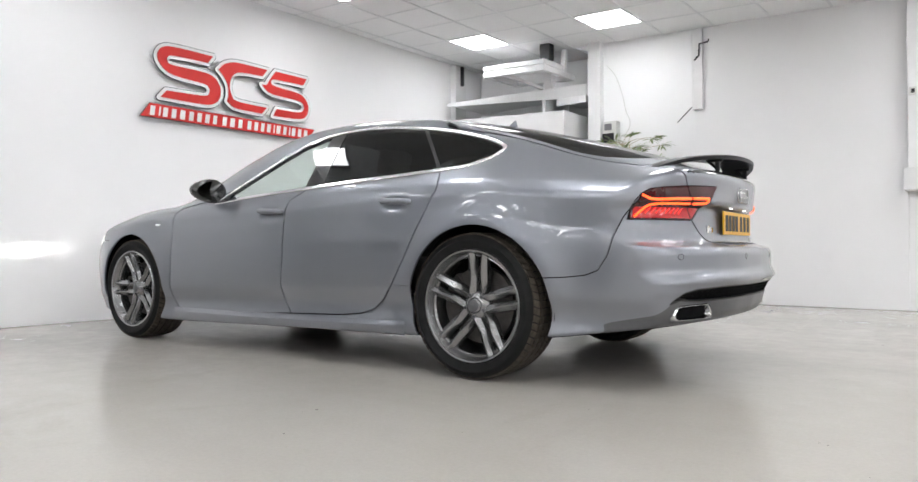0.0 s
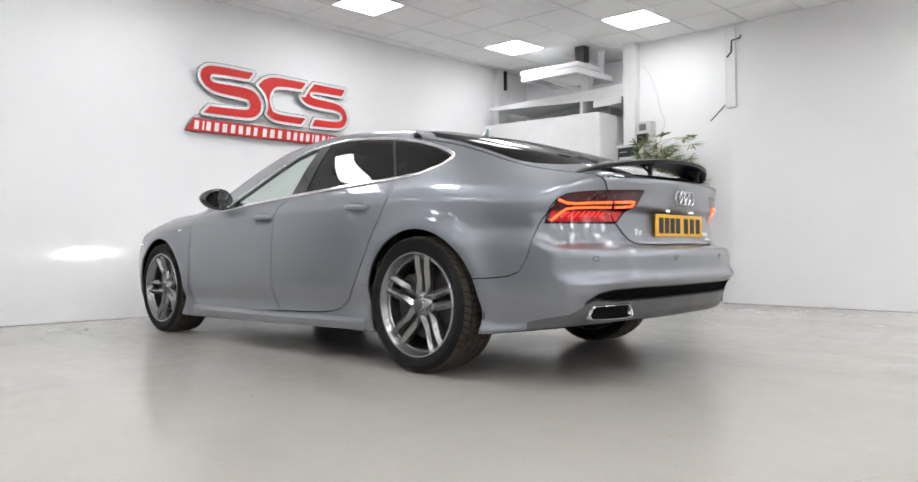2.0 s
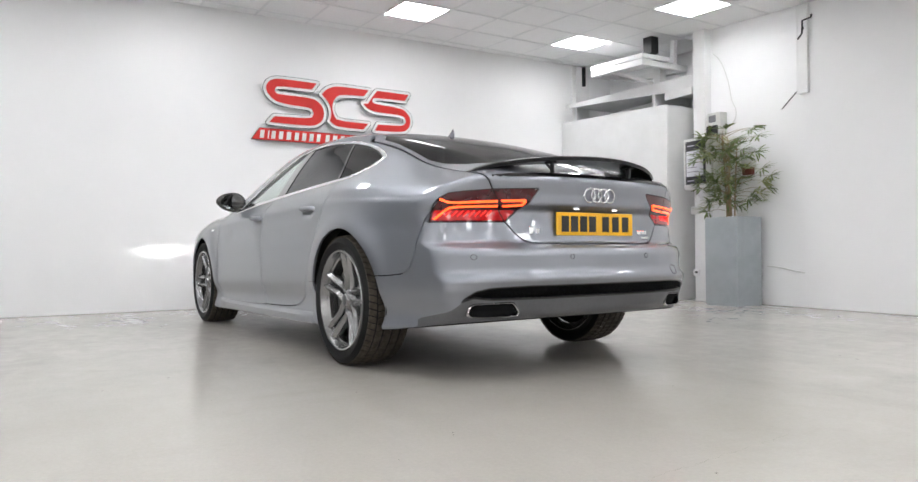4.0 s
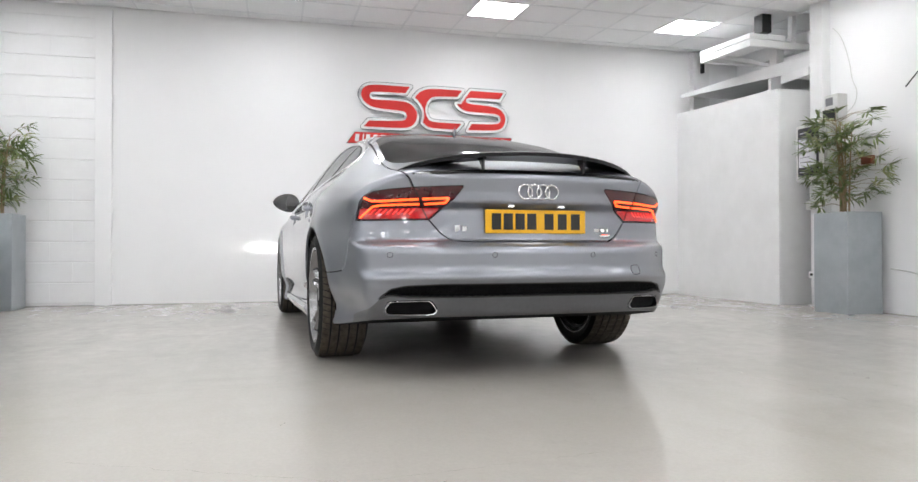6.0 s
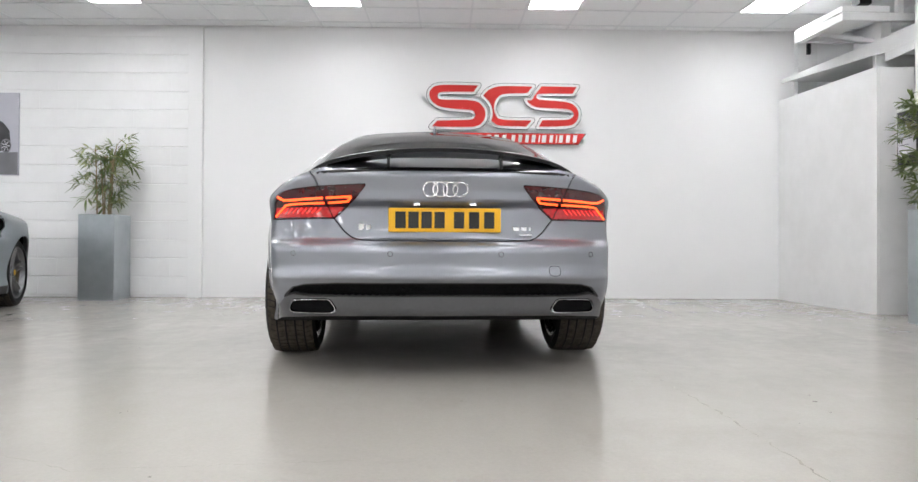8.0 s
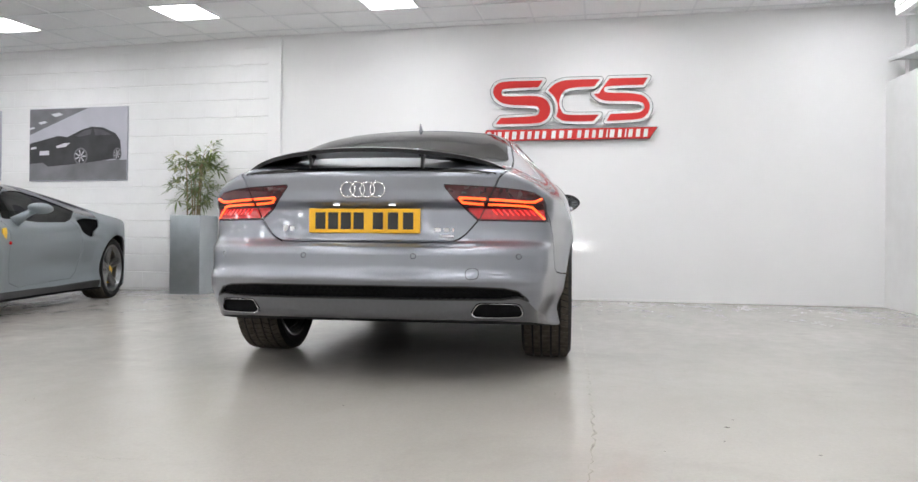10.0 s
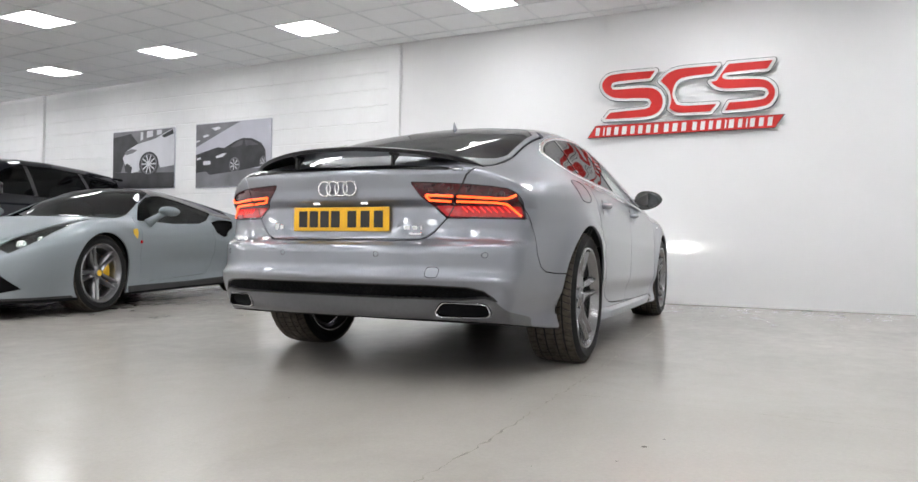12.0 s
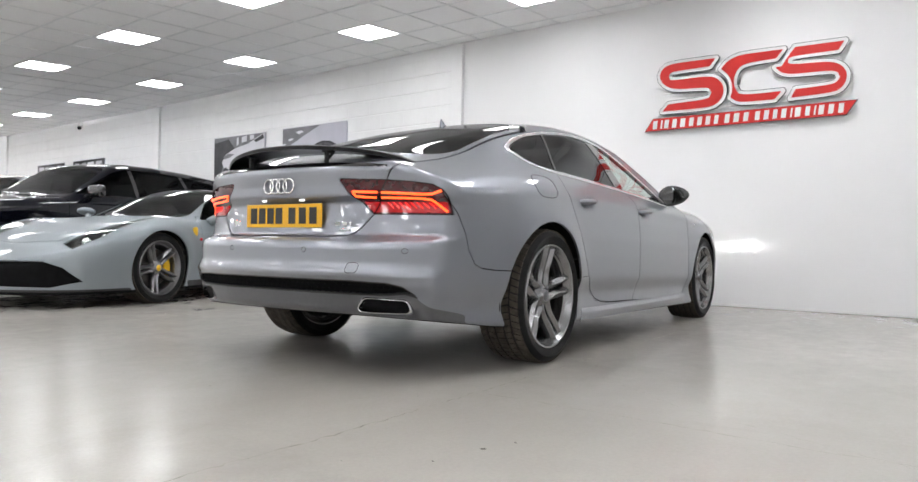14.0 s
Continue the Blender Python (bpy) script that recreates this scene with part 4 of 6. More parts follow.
        trim = sharpen(part("exhaust_trim", bm, M["dark_chrome"], car, "chrome exhaust surround"), 50)
        bm = bmesh.new()
        bm.faces.new([bm.verts.new((edge(py) + .05, s * (cy + (py - cy) * .93), cz + (pz - cz) * .86)) for py, pz in pr])
        bmesh.ops.solidify(bm, geom=list(bm.faces), thickness=.01)
        part("exhaust_opening", bm, M["under"], trim, "black exhaust opening")
    # grille honeycomb bars
    bm = bmesh.new()
    for row in range(3):
        z = .409 + row * .017
        for k in range(-21, 22):
            y = (k + .5 * (row % 2)) * .031
            if abs(y) > .66:
                continue
            pts = []
            for j in range(7):
                a = math.pi / 3 * j + math.pi / 6
                yy, zz = y + .0175 * math.cos(a), z + .0105 * math.sin(a)
                pts.append((float(tail_x(abs(yy), zz)) + .006, yy, zz))
            add_tube(bm, pts, .0018, 4, False)
    part("honeycomb", bm, M["under"], grille, "", False)
    # parking sensors and the towing-eye cover
    for y in (.7, .249, -.249, -.7):
        bm = bmesh.new()
        ring = [(rear_x(abs(y + .0115 * math.cos(a)), .585 + .0115 * math.sin(a)) - .0004, y + .0115 * math.cos(a), .585 + .0115 * math.sin(a)) for a in (2 * math.pi * i / 20 for i in range(21))]
        add_tube(bm, ring, .0011, 5, False)
        part("parking_sensor", bm, M["under"], car)
    bm = bmesh.new()
    loop = []
    for py, pz in rounded([(-.53, .487), (-.475, .487), (-.475, .532), (-.53, .532)], 2):
        loop.append((rear_x(abs(py), pz) - .0002, py, pz))
    add_tube(bm, loop + loop[:1], .0014, 5, False)
    part("towing_cover", bm, M["under"], car)
    # aerial fin
    bm = bmesh.new()
    rings = []
    for k in range(8):
        u = k / 7
        z = 1.352 + .054 * u
        x0, x1, w = .30 + .014 * u * u, .42 - .10 * u ** .7, .014 * (1 - u) + .0015
        rings.append([bm.verts.new(p) for p in ((x0, 0, z), ((x0 * 2 + x1) / 3, w, z), (x1, 0, z), ((x0 * 2 + x1) / 3, -w, z))])
    for a, q in zip(rings, rings[1:]):
        for k in range(4):
            bm.faces.new((a[k], a[(k + 1) % 4], q[(k + 1) % 4], q[k]))
    bm.faces.new(rings[-1])
    part("aerial_fin", bm, M["silver"], car, "", True)
    # cabin
    bm = bmesh.new()
    add_box(bm, (.0, -.70, .30), (2.3, .70, .38), .02)
    part("cabin_floor", bm, M["seat"], car)
    for s in (1, -1):
        for sx, back in ((1.35, .0), (.45, .0)):
            bm = bmesh.new()
            add_box(bm, (sx - .22, s * .37 - .25, .38), (sx + .28, s * .37 + .25, .58), .06, 3)
            add_box(bm, (-.06, -.24, .0), (.06, .24, .56), .05, 3, pose(sx - .20, s * .37, .52, 0, -16, 0))
            add_box(bm, (-.04, -.13, .58), (.04, .13, .74), .035, 3, pose(sx - .20, s * .37, .52, 0, -16, 0))
            part("seat", bm, M["seat"], car, "black leather seat", True)
    bm = bmesh.new()
    add_box(bm, (1.95, -.72, .62), (2.42, .72, .93), .08, 3)
    part("dashboard", bm, M["seat"], car, "", True)
    bm = bmesh.new()
    pts = [(1.84 + .06 * math.sin(a), -.37 + .18 * math.cos(a), .82 + .17 * math.sin(a)) for a in (2 * math.pi * k / 24 for k in range(25))]
    add_tube(bm, pts, .015, 8, False)
    add_tube(bm, [(1.84, -.37, .82), (2.0, -.37, .78)], .03, 8)
    part("steering_wheel", bm, M["seat"], car, "", True)
    bm = bmesh.new()
    add_tube(bm, [(1.9, 0, 1.30), (1.84, 0, 1.25)], .01, 6)
    add_box(bm, (1.80, -.11, 1.21), (1.83, .11, 1.28), .012)
    part("inner_mirror", bm, M["black"], car)
    # exhaust silencers and axle under the tail
    bm = bmesh.new()
    add_tube(bm, [(-.55, .36, .335), (-.55, -.36, .335)], .07, 16)
    add_tube(bm, [(-.55, .2, .28), (.4, .15, .26), (1.6, .1, .24)], .04, 10)
    add_tube(bm, [(0, -.68, .33), (0, .68, .33)], .035, 10)
    part("exhaust_box", bm, M["disc"], car, "", True)
    return car


coupe_car()

# low beams against the wall ahead: flat cones with a bright middle
for s in (1, -1):
    for power, width, flat in ((210.0, 22, .42), (30.0, 52, .30)):
        lamp = bpy.data.lights.new("headlamp_beam", "SPOT")
        lamp.energy, lamp.spot_size, lamp.spot_blend, lamp.shadow_soft_size = power, radians(width), 1.0, .02
        lamp.color = (1, .97, .94)
        beam = new("headlamp_beam", lamp)
        beam.matrix_basis = COUPE @ look((3.66, s * .66, .66), (4.2, s * .90, .632)) @ Matrix.Diagonal((1.35, flat, 1, 1))


# ---- the low pale-silver sports car: rear axle at x = 0 ----
S_WS = Curve([(-.9, .86), (-.5, .945), (-.05, .975), (.4, .955), (.9, .915), (1.5, .91), (2.2, .935), (2.65, .955), (3.1, .93), (3.5, .83), (3.8, .62)], .10)
S_ZC = Curve([(-.8, .80), (0, .80), (.8, .76), (1.6, .70), (2.3, .70), (2.65, .70), (3.2, .58), (3.8, .42)], .10)
S_AB = Curve([(-.02, 0), (0, 0), (.06, .028), (.12, .085), (.2, .18), (.3, .29), (.45, .44), (.6, .62)], .014)
S_LE = Curve([(-.8, .7), (-.2, .62), (.3, .95), (.8, 1.08), (1.5, 1.0), (2.1, .62), (2.65, .45), (3.2, .6), (3.8, .9)], .12)
S_BE = Curve([(-.02, 0), (0, 0), (.1, -.004), (.25, .012), (.38, .03), (.48, .035), (.56, .02), (.7, .06)], .02)
S_TC = Curve([(-1, .86), (-.75, .93), (-.5, .985), (0, 1.055), (.5, 1.145), (.9, 1.20), (1.2, 1.213), (1.45, 1.19), (1.75, 1.09), (2.05, .955), (2.25, .87), (2.45, .83), (2.8, .77), (3.2, .66), (3.5, .55), (3.75, .42), (3.9, .3)], .05)
S_CR = Curve([(-1, .06), (0, .16), (.8, .22), (1.4, .18), (2.0, .12), (2.5, -.06), (2.9, -.05), (3.4, .05), (3.9, .1)], .1)
S_SW = Curve([(-1, 0), (1.1, 0), (1.8, .28), (2.3, .3), (2.8, .1), (3.9, .05)], .1)
S_XRY = Curve([(-.2, 0), (0, 0), (.5, .05), (.75, .13), (.9, .3), (1, .6)], .04)
S_XFY = Curve([(-.3, .03), (0, 0), (.3, .04), (.6, .17), (.8, .36), (.9, .56), (1, .9)], .04)
SPORT_ARCH, SPORT_AXLE, SPORT_BASE = .372, .342, 2.65


def sport(x, y, z):
    ay = np.abs(y)
    h = z - S_ZC(x)
    w = S_WS(x) - S_AB(np.maximum(h, -.02)) * S_LE(x) - S_BE(np.maximum(-h, -.02))
    for cx in (0.0, SPORT_BASE):
        r = np.sqrt((x - cx) ** 2 + (z - SPORT_AXLE) ** 2)
        w = w + .018 * np.exp(-((r - .39) / .08) ** 2)
    w = w - .065 * np.exp(-((x - .52) / .21) ** 4 - ((z - .79) / .10) ** 4)
    w = w - .03 * np.exp(-((x - 1.2) / .5) ** 2 - ((z - .42) / .09) ** 2)
    side = ay - w
    top = (z - (S_TC(x + S_SW(x) * ay * ay) - S_CR(x) * ay * ay)) * .8
    f = smax(side, top, .10)
    f = smax(f, -.76 + .10 * (z - .6) ** 2 + S_XRY(ay) - x, .05)
    f = smax(f, x - 3.80 + .25 * np.abs(z - .36) ** 1.5 + S_XFY(ay), .05)
    return smax(f, (.125 + .06 * np.maximum(-x - .3, 0)) - z, .02)


def sport_car():
    car = empty("car", pose(-4.46, -1.46, 0, 0, 0, 16.2), "pale silver low two-seat sports car with yellow calipers", "car")
    b = Bodywork(sport, (-.95, 0, .05), (3.95, 1.06, 1.3), .02, car)
    whole = b.P.copy(), b.T.copy()
    arch = lambda x, y, z: np.minimum(np.maximum(SPORT_ARCH - np.hypot(x, z - SPORT_AXLE), SPORT_ARCH - .012 - np.hypot(x - SPORT_BASE, z - SPORT_AXLE)), y - .5)
    b.take(arch, 0)
    b.both("underbody", b.take(lambda x, y, z: .15 - z, 0), M["under"], "black underbody", depth=0)
    win = [(1.98, .83), (1.45, .815), (1.0, .83), (.78, .88), (.62, .955), (.72, 1.0), (.95, 1.075), (1.2, 1.115), (1.45, 1.10), (1.7, 1.01)]
    b.pair("side_window", b.take(xz(win, .35), .003), M["dim_glass"], "dark side glass", depth=0, lift=-.006)
    b.both("windscreen", b.take(xy([(1.34, -.2), (1.32, .3), (1.36, .46), (1.62, .565), (2.0, .66), (2.12, .64), (2.3, .4), (2.36, -.2)], .75), .003), M["dark_screen"], "dark reflective windscreen", depth=0, lift=-.004)
    b.both("roof_panel", b.take(lambda x, y, z: np.minimum(np.minimum(z - .90 - .14 * (x - .35), 1.36 - x), x - .30), .001), M["gloss"], "black roof panel", depth=.01)
    scoop = [(.74, .845), (.52, .885), (.30, .885), (.34, .80), (.46, .70), (.56, .685), (.68, .76)]
    b.pair("side_intake", b.take(xz(scoop), 0), M["under"], "black side air intake", depth=.03, lift=-.035)
    b.pair("headlamp", b.take(lambda x, y, z: np.minimum(poly_dist(x, y, [(3.46, .72), (3.40, .54), (3.22, .535), (2.9, .615), (2.60, .725), (2.58, .77), (2.86, .78), (3.2, .785)]), z - .45), .002), M["screen"], "clear swept-back headlamp glass", depth=0)
    for s in (1, -1):
        bm = bmesh.new()
        for k in range(3):
            bmesh.ops.create_uvsphere(bm, u_segments=16, v_segments=10, radius=.045 - .008 * k, matrix=Matrix.Translation((3.26 - .17 * k, s * (.66 + .03 * k), .575 + .045 * k)))
        part("lamp_unit", bm, M["chrome"], car, "small chrome lamp projectors", True)
    mouth = [(.10, .42), (.12, .20), (.62, .19), (.80, .24), (.70, .36), (.58, .415)]
    b.pair("front_grille", b.take(lambda x, y, z: np.minimum(poly_dist(y, z, mouth), x - 3.1), .002), M["under"], "black front air intake", depth=.04, lift=-.03)
    door = [(2.10, .70), (2.06, .80), (1.98, .86), (.95, .90), (.84, .82), (.76, .66), (.74, .50), (.80, .34), (.90, .27), (1.9, .235), (2.06, .28), (2.12, .5)]
    b.pair("door", b.take(xz(door), .0016), M["pale_silver"], "pale silver door", depth=.012)
    b.pair("side_skirt", b.take(lambda x, y, z: np.minimum(.205 + .03 * np.maximum(1.2 - x, 0) - z, np.minimum(x - .36, 2.3 - x)), .001), M["black"], "black side skirt", depth=.012)
    b.both("bonnet", b.take(xy([(2.42, -.2), (2.36, .3), (2.2, .58), (2.5, .60), (3.0, .56), (3.36, .44), (3.5, -.2)], .4), .0025), M["pale_silver"], "pale silver bonnet", depth=.012)
    b.both("splitter", b.take(lambda x, y, z: np.minimum(.17 - z, x - 3.0), 0), M["black"], depth=.02)
    b.both("body_shell", (b.P, b.T), M["pale_silver"], "pale silver bodywork", depth=.014)
    clear = lambda x, y, z: -np.maximum(arch(x, y, z) + .004, np.maximum(xz(win, .35)(x, y, z), xy([(1.34, -.2), (1.36, .46), (2.0, .66), (2.12, .64), (2.36, -.2)], .75)(x, y, z)))
    b.both("inner_shell", sub(whole, clear), M["under"], "black inner shell", lift=-.05, depth=0)
    for x in (0, SPORT_BASE):
        for s in (1, -1):
            wheel_house(car, x, SPORT_AXLE, SPORT_ARCH + .012, s * .58, s * .86, .16)
    meshes = wheel_meshes("sport", .342, .262, .255, 5, (.018, .030, .036, .6), M["dark_alloy"], M["brass"], 200)
    for x, y in ((0, .81), (SPORT_BASE, .80)):
        for s in (1, -1):
            add_wheel(car, meshes, x, s * y, .342, 25 if x else 0)
    for s in (1, -1):
        bm = bmesh.new()
        bmesh.ops.create_uvsphere(bm, u_segments=20, v_segments=12, radius=1)
        for v in bm.verts:
            x, y, z = v.co
            v.co = (1.80 + (x if x > -.3 else -.3 + (x + .3) * .2) * .11, s * 1.02 + y * .10, .925 + z * .048 + x * .012)
        mir = part("door_mirror", bm, M["pale_silver"], car, "pale silver door mirror", True)
        bm = bmesh.new()
        add_tube(bm, [(1.92, s * .86, .80), (1.86, s * .93, .87), (1.82, s * .98, .91)], [.05, .03, .03], 10)
        part("mirror_arm", bm, M["pale_silver"], mir, "", True)
        bm = bmesh.new()
        ym = .935
        add_prism(bm, [(0, .045), (.03, .04), (.034, .0), (.018, -.04), (0, -.055), (-.018, -.04), (-.034, 0), (-.03, .04)], .006, Matrix.Translation((2.20, s * (ym + .002), .70)) @ (Matrix.Rotation(radians(90), 4, "X") @ Matrix.Rotation(radians(-14), 4, "Z")))
        part("wing_shield", bm, M["brass"], car, "small yellow shield emblem")
        bm = bmesh.new()
        add_lathe(bm, [(.001, s * .012), (.014, s * .011), (.016, 0)], 16)
        ob = part("side_repeater", bm, M["soft_glow"], car, "red side repeater", True)
        ob.matrix_basis = pose(2.12, s * .935, .62)
        bm = bmesh.new()
        add_box(bm, (.99, s * .37 - .24, .25), (1.5, s * .37 + .24, .42), .06, 3)
        add_box(bm, (-.05, -.23, 0), (.06, .23, .62), .05, 3, pose(1.0, s * .37, .35, 0, -20, 0))
        part("seat", bm, M["seat"], car, "dark bucket seat", True)
    bm = bmesh.new()
    add_box(bm, (1.75, -.7, .5), (2.2, .7, .79), .08, 3)
    part("dashboard", bm, M["seat"], car, "", True)
    return car


sport_car()

# ---- tall dark off-road estates parked beyond ----
U_WS = Curve([(-1.1, .88), (-.7, .95), (0, .985), (1.5, .985), (2.9, .985), (3.5, .95), (3.9, .82)], .10)
U_AB = Curve([(-.02, 0), (0, 0), (.05, .03), (.1, .055), (.3, .12), (.6, .245), (.7, .32)], .02)
U_BE = Curve([(-.02, 0), (0, 0), (.1, -.005), (.4, -.005), (.6, .02), (.8, .05), (.95, .09)], .03)
U_TC = Curve([(-1.15, 1.49), (-.95, 1.60), (-.6, 1.675), (0, 1.72), (.7, 1.745), (1.25, 1.735), (1.5, 1.69), (1.9, 1.45), (2.26, 1.25), (2.45, 1.20), (3.0, 1.16), (3.5, 1.10), (3.75, 1.02), (3.9, .8)], .05)
U_XRY = Curve([(-.2, 0), (0, 0), (.6, .05), (.8, .14), (.95, .4)], .04)
OFF_ARCH, OFF_AXLE, OFF_BASE = .42, .385, 2.922


def offroad(x, y, z):
    ay = np.abs(y)
    h = z - 1.10
    side = ay - (U_WS(x) - U_AB(np.maximum(h, -.02)) - U_BE(np.maximum(-h, -.02)))
    top = (z - (U_TC(x + .12 * ay * ay) - .06 * ay * ay)) * .8
    f = smax(side, top, .12)
    f = smax(f, -.95 + .38 * np.maximum(z - 1.15, 0) + U_XRY(ay) - x, .06)
    f = smax(f, x - 3.86 + .05 * np.abs(z - .7) + .5 * U_XRY(ay), .08)
    return smax(f, .26 - z, .03)


def offroad_car(at, label, paint, what):
    car = empty("car", at, label, "car")
    b = Bodywork(offroad, (-1.2, 0, .2), (4.0, 1.08, 1.9), .026, car)
    whole = b.P.copy(), b.T.copy()
    arch = lambda x, y, z: np.minimum(np.maximum(OFF_ARCH - np.hypot(x, z - OFF_AXLE), OFF_ARCH - np.hypot(x - OFF_BASE, z - OFF_AXLE)), y - .5)
    b.take(arch, 0)
    b.both("underbody", b.take(lambda x, y, z: .29 - z, 0), M["under"], "black underbody", depth=0)
    win = [(2.14, 1.22), (1.5, 1.215), (.5, 1.21), (-.35, 1.235), (-.62, 1.33), (-.66, 1.45), (-.55, 1.545), (0, 1.605), (.7, 1.635), (1.28, 1.62), (1.52, 1.55)]
    glass_ = b.take(xz(win, .4), .004)
    bars = lambda x, y, z: .035 - np.minimum(np.abs(x - 1.16 - .1 * (z - 1.2)), np.abs(x - .05 - .35 * (z - 1.2)))
    middle = lambda x, y, z: x - .6
    b.pair("window_pillar", sub(sub(glass_, bars), middle), M["gloss"], "gloss black window pillar", depth=.006)
    b.pair("window_pillar", sub(sub(glass_, bars), lambda x, y, z: .6 - x), M["gloss"], "gloss black window pillar", depth=.006)
    rest = sub(glass_, lambda x, y, z: -bars(x, y, z))
    b.pair("front_window", sub(rest, lambda x, y, z: x - 1.1), M["dim_glass"], "dark side glass", depth=0, lift=-.004)
    b.pair("rear_window", sub(rest, lambda x, y, z: 1.1 - x), M["dim_glass"], "dark privacy glass", depth=0, lift=-.004)
    screen = [(1.56, -.2), (1.52, .5), (1.54, .64), (1.88, .72), (2.2, .78), (2.3, .6), (2.38, -.2)]
    b.both("windscreen", b.take(xy(screen, 1.2), .003), M["dark_screen"], "dark windscreen", depth=0)
    b.both("bonnet", b.take(xy([(2.58, -.2), (2.52, .78), (3.5, .74), (3.66, .5), (3.7, -.2)], 1.0), .003), paint, what + " bonnet", depth=.014)
    b.pair("front_door", b.take(xz([(2.35, 1.20), (2.36, .6), (2.30, .38), (1.22, .38), (1.20, 1.24), (2.2, 1.24)]), .003), paint, what + " front door", depth=.014)
    b.pair("rear_door", b.take(xz([(1.20, 1.24), (1.22, .38), (.62, .38), (.46, .62), (.1, .92), (.08, 1.24)]), .003), paint, what + " rear door", depth=.014)
    b.pair("headlamp", b.take(lambda x, y, z: np.minimum(poly_dist(y, z, [(.55, .98), (.93, .97), (.93, .84), (.6, .82)]), x - 3.3), .002), M["gloss"], "dark headlamp glass", depth=.02)
    b.both("front_grille", b.take(lambda x, y, z: np.minimum(poly_dist(y, z, [(-.2, .98), (.5, .97), (.54, .84), (-.2, .82)]), x - 3.3), .002), M["under"], "black radiator grille", depth=.03, lift=-.01)
    b.both("body_shell", (b.P, b.T), paint, what + " bodywork", depth=.016)
    clear = lambda x, y, z: -np.maximum(arch(x, y, z) + .004, np.maximum(xz(win, .4)(x, y, z), xy(screen, 1.2)(x, y, z)))
    b.both("inner_shell", sub(whole, clear), M["under"], "black inner shell", lift=-.05, depth=0)
    for x in (0, OFF_BASE):
        for s in (1, -1):
            wheel_house(car, x, OFF_AXLE, OFF_ARCH + .012, s * .62, s * .87, .3)
    meshes = wheel_meshes("offroad", .385, .27, .27, 5, (.022, .036, .042, .5), M["alloy"], M["disc"])
    for x in (0, OFF_BASE):
        for s in (1, -1):
            add_wheel(car, meshes, x, s * .83, .385, 15)
    for s in (1, -1):
        bm = bmesh.new()
        add_box(bm, (1.94, s * 1.06 - .13, 1.17), (2.06, s * 1.06 + .13, 1.34), .045, 3)
        mir = part("door_mirror", bm, M["gloss"], car, "gloss black door mirror", True)
        bm = bmesh.new()
        add_box(bm, (1.97, s * .97 - .06, 1.16), (2.03, s * .97 + .06, 1.20), .015)
        part("mirror_arm", bm, M["gloss"], mir)
        for sx in (1.25, .35):
            bm = bmesh.new()
            add_box(bm, (sx - .2, s * .4 - .26, .7), (sx + .3, s * .4 + .26, .92), .07, 3)
            add_box(bm, (-.06, -.25, 0), (.07, .25, .60), .06, 3, pose(sx - .2, s * .4, .85, 0, -14, 0))
            add_box(bm, (-.05, -.13, .62), (.05, .13, .82), .04, 3, pose(sx - .2, s * .4, .85, 0, -14, 0))
            part("seat", bm, M["seat"], car, "dark leather seat", True)
    bm = bmesh.new()
    add_box(bm, (1.80, -.78, .9), (2.28, .78, 1.16), .08, 3)
    part("dashboard", bm, M["seat"], car, "", True)
    bm = bmesh.new()
    add_box(bm, (1.90, -.35, 1.162), (2.10, .05, 1.165), 0)
    part("paper_sheet", bm, M["white"], car, "white paper sheet on the dashboard")
    bm = bmesh.new()
    add_box(bm, (-.98, -.62, 1.60), (-.62, .62, 1.645), .018, 2)
    part("roof_spoiler", bm, M["gloss"], car, "black roof-edge spoiler")
    return car


offroad_car(pose(-4.84, -4.80, 0, 0, 0, 15), "dark navy tall off-road estate car with black roof", M["navy"], "dark navy")
offroad_car(pose(-5.0, -8.1, 0, 0, 0, 15), "grey tall off-road estate car parked beyond", M["silver"], "grey")


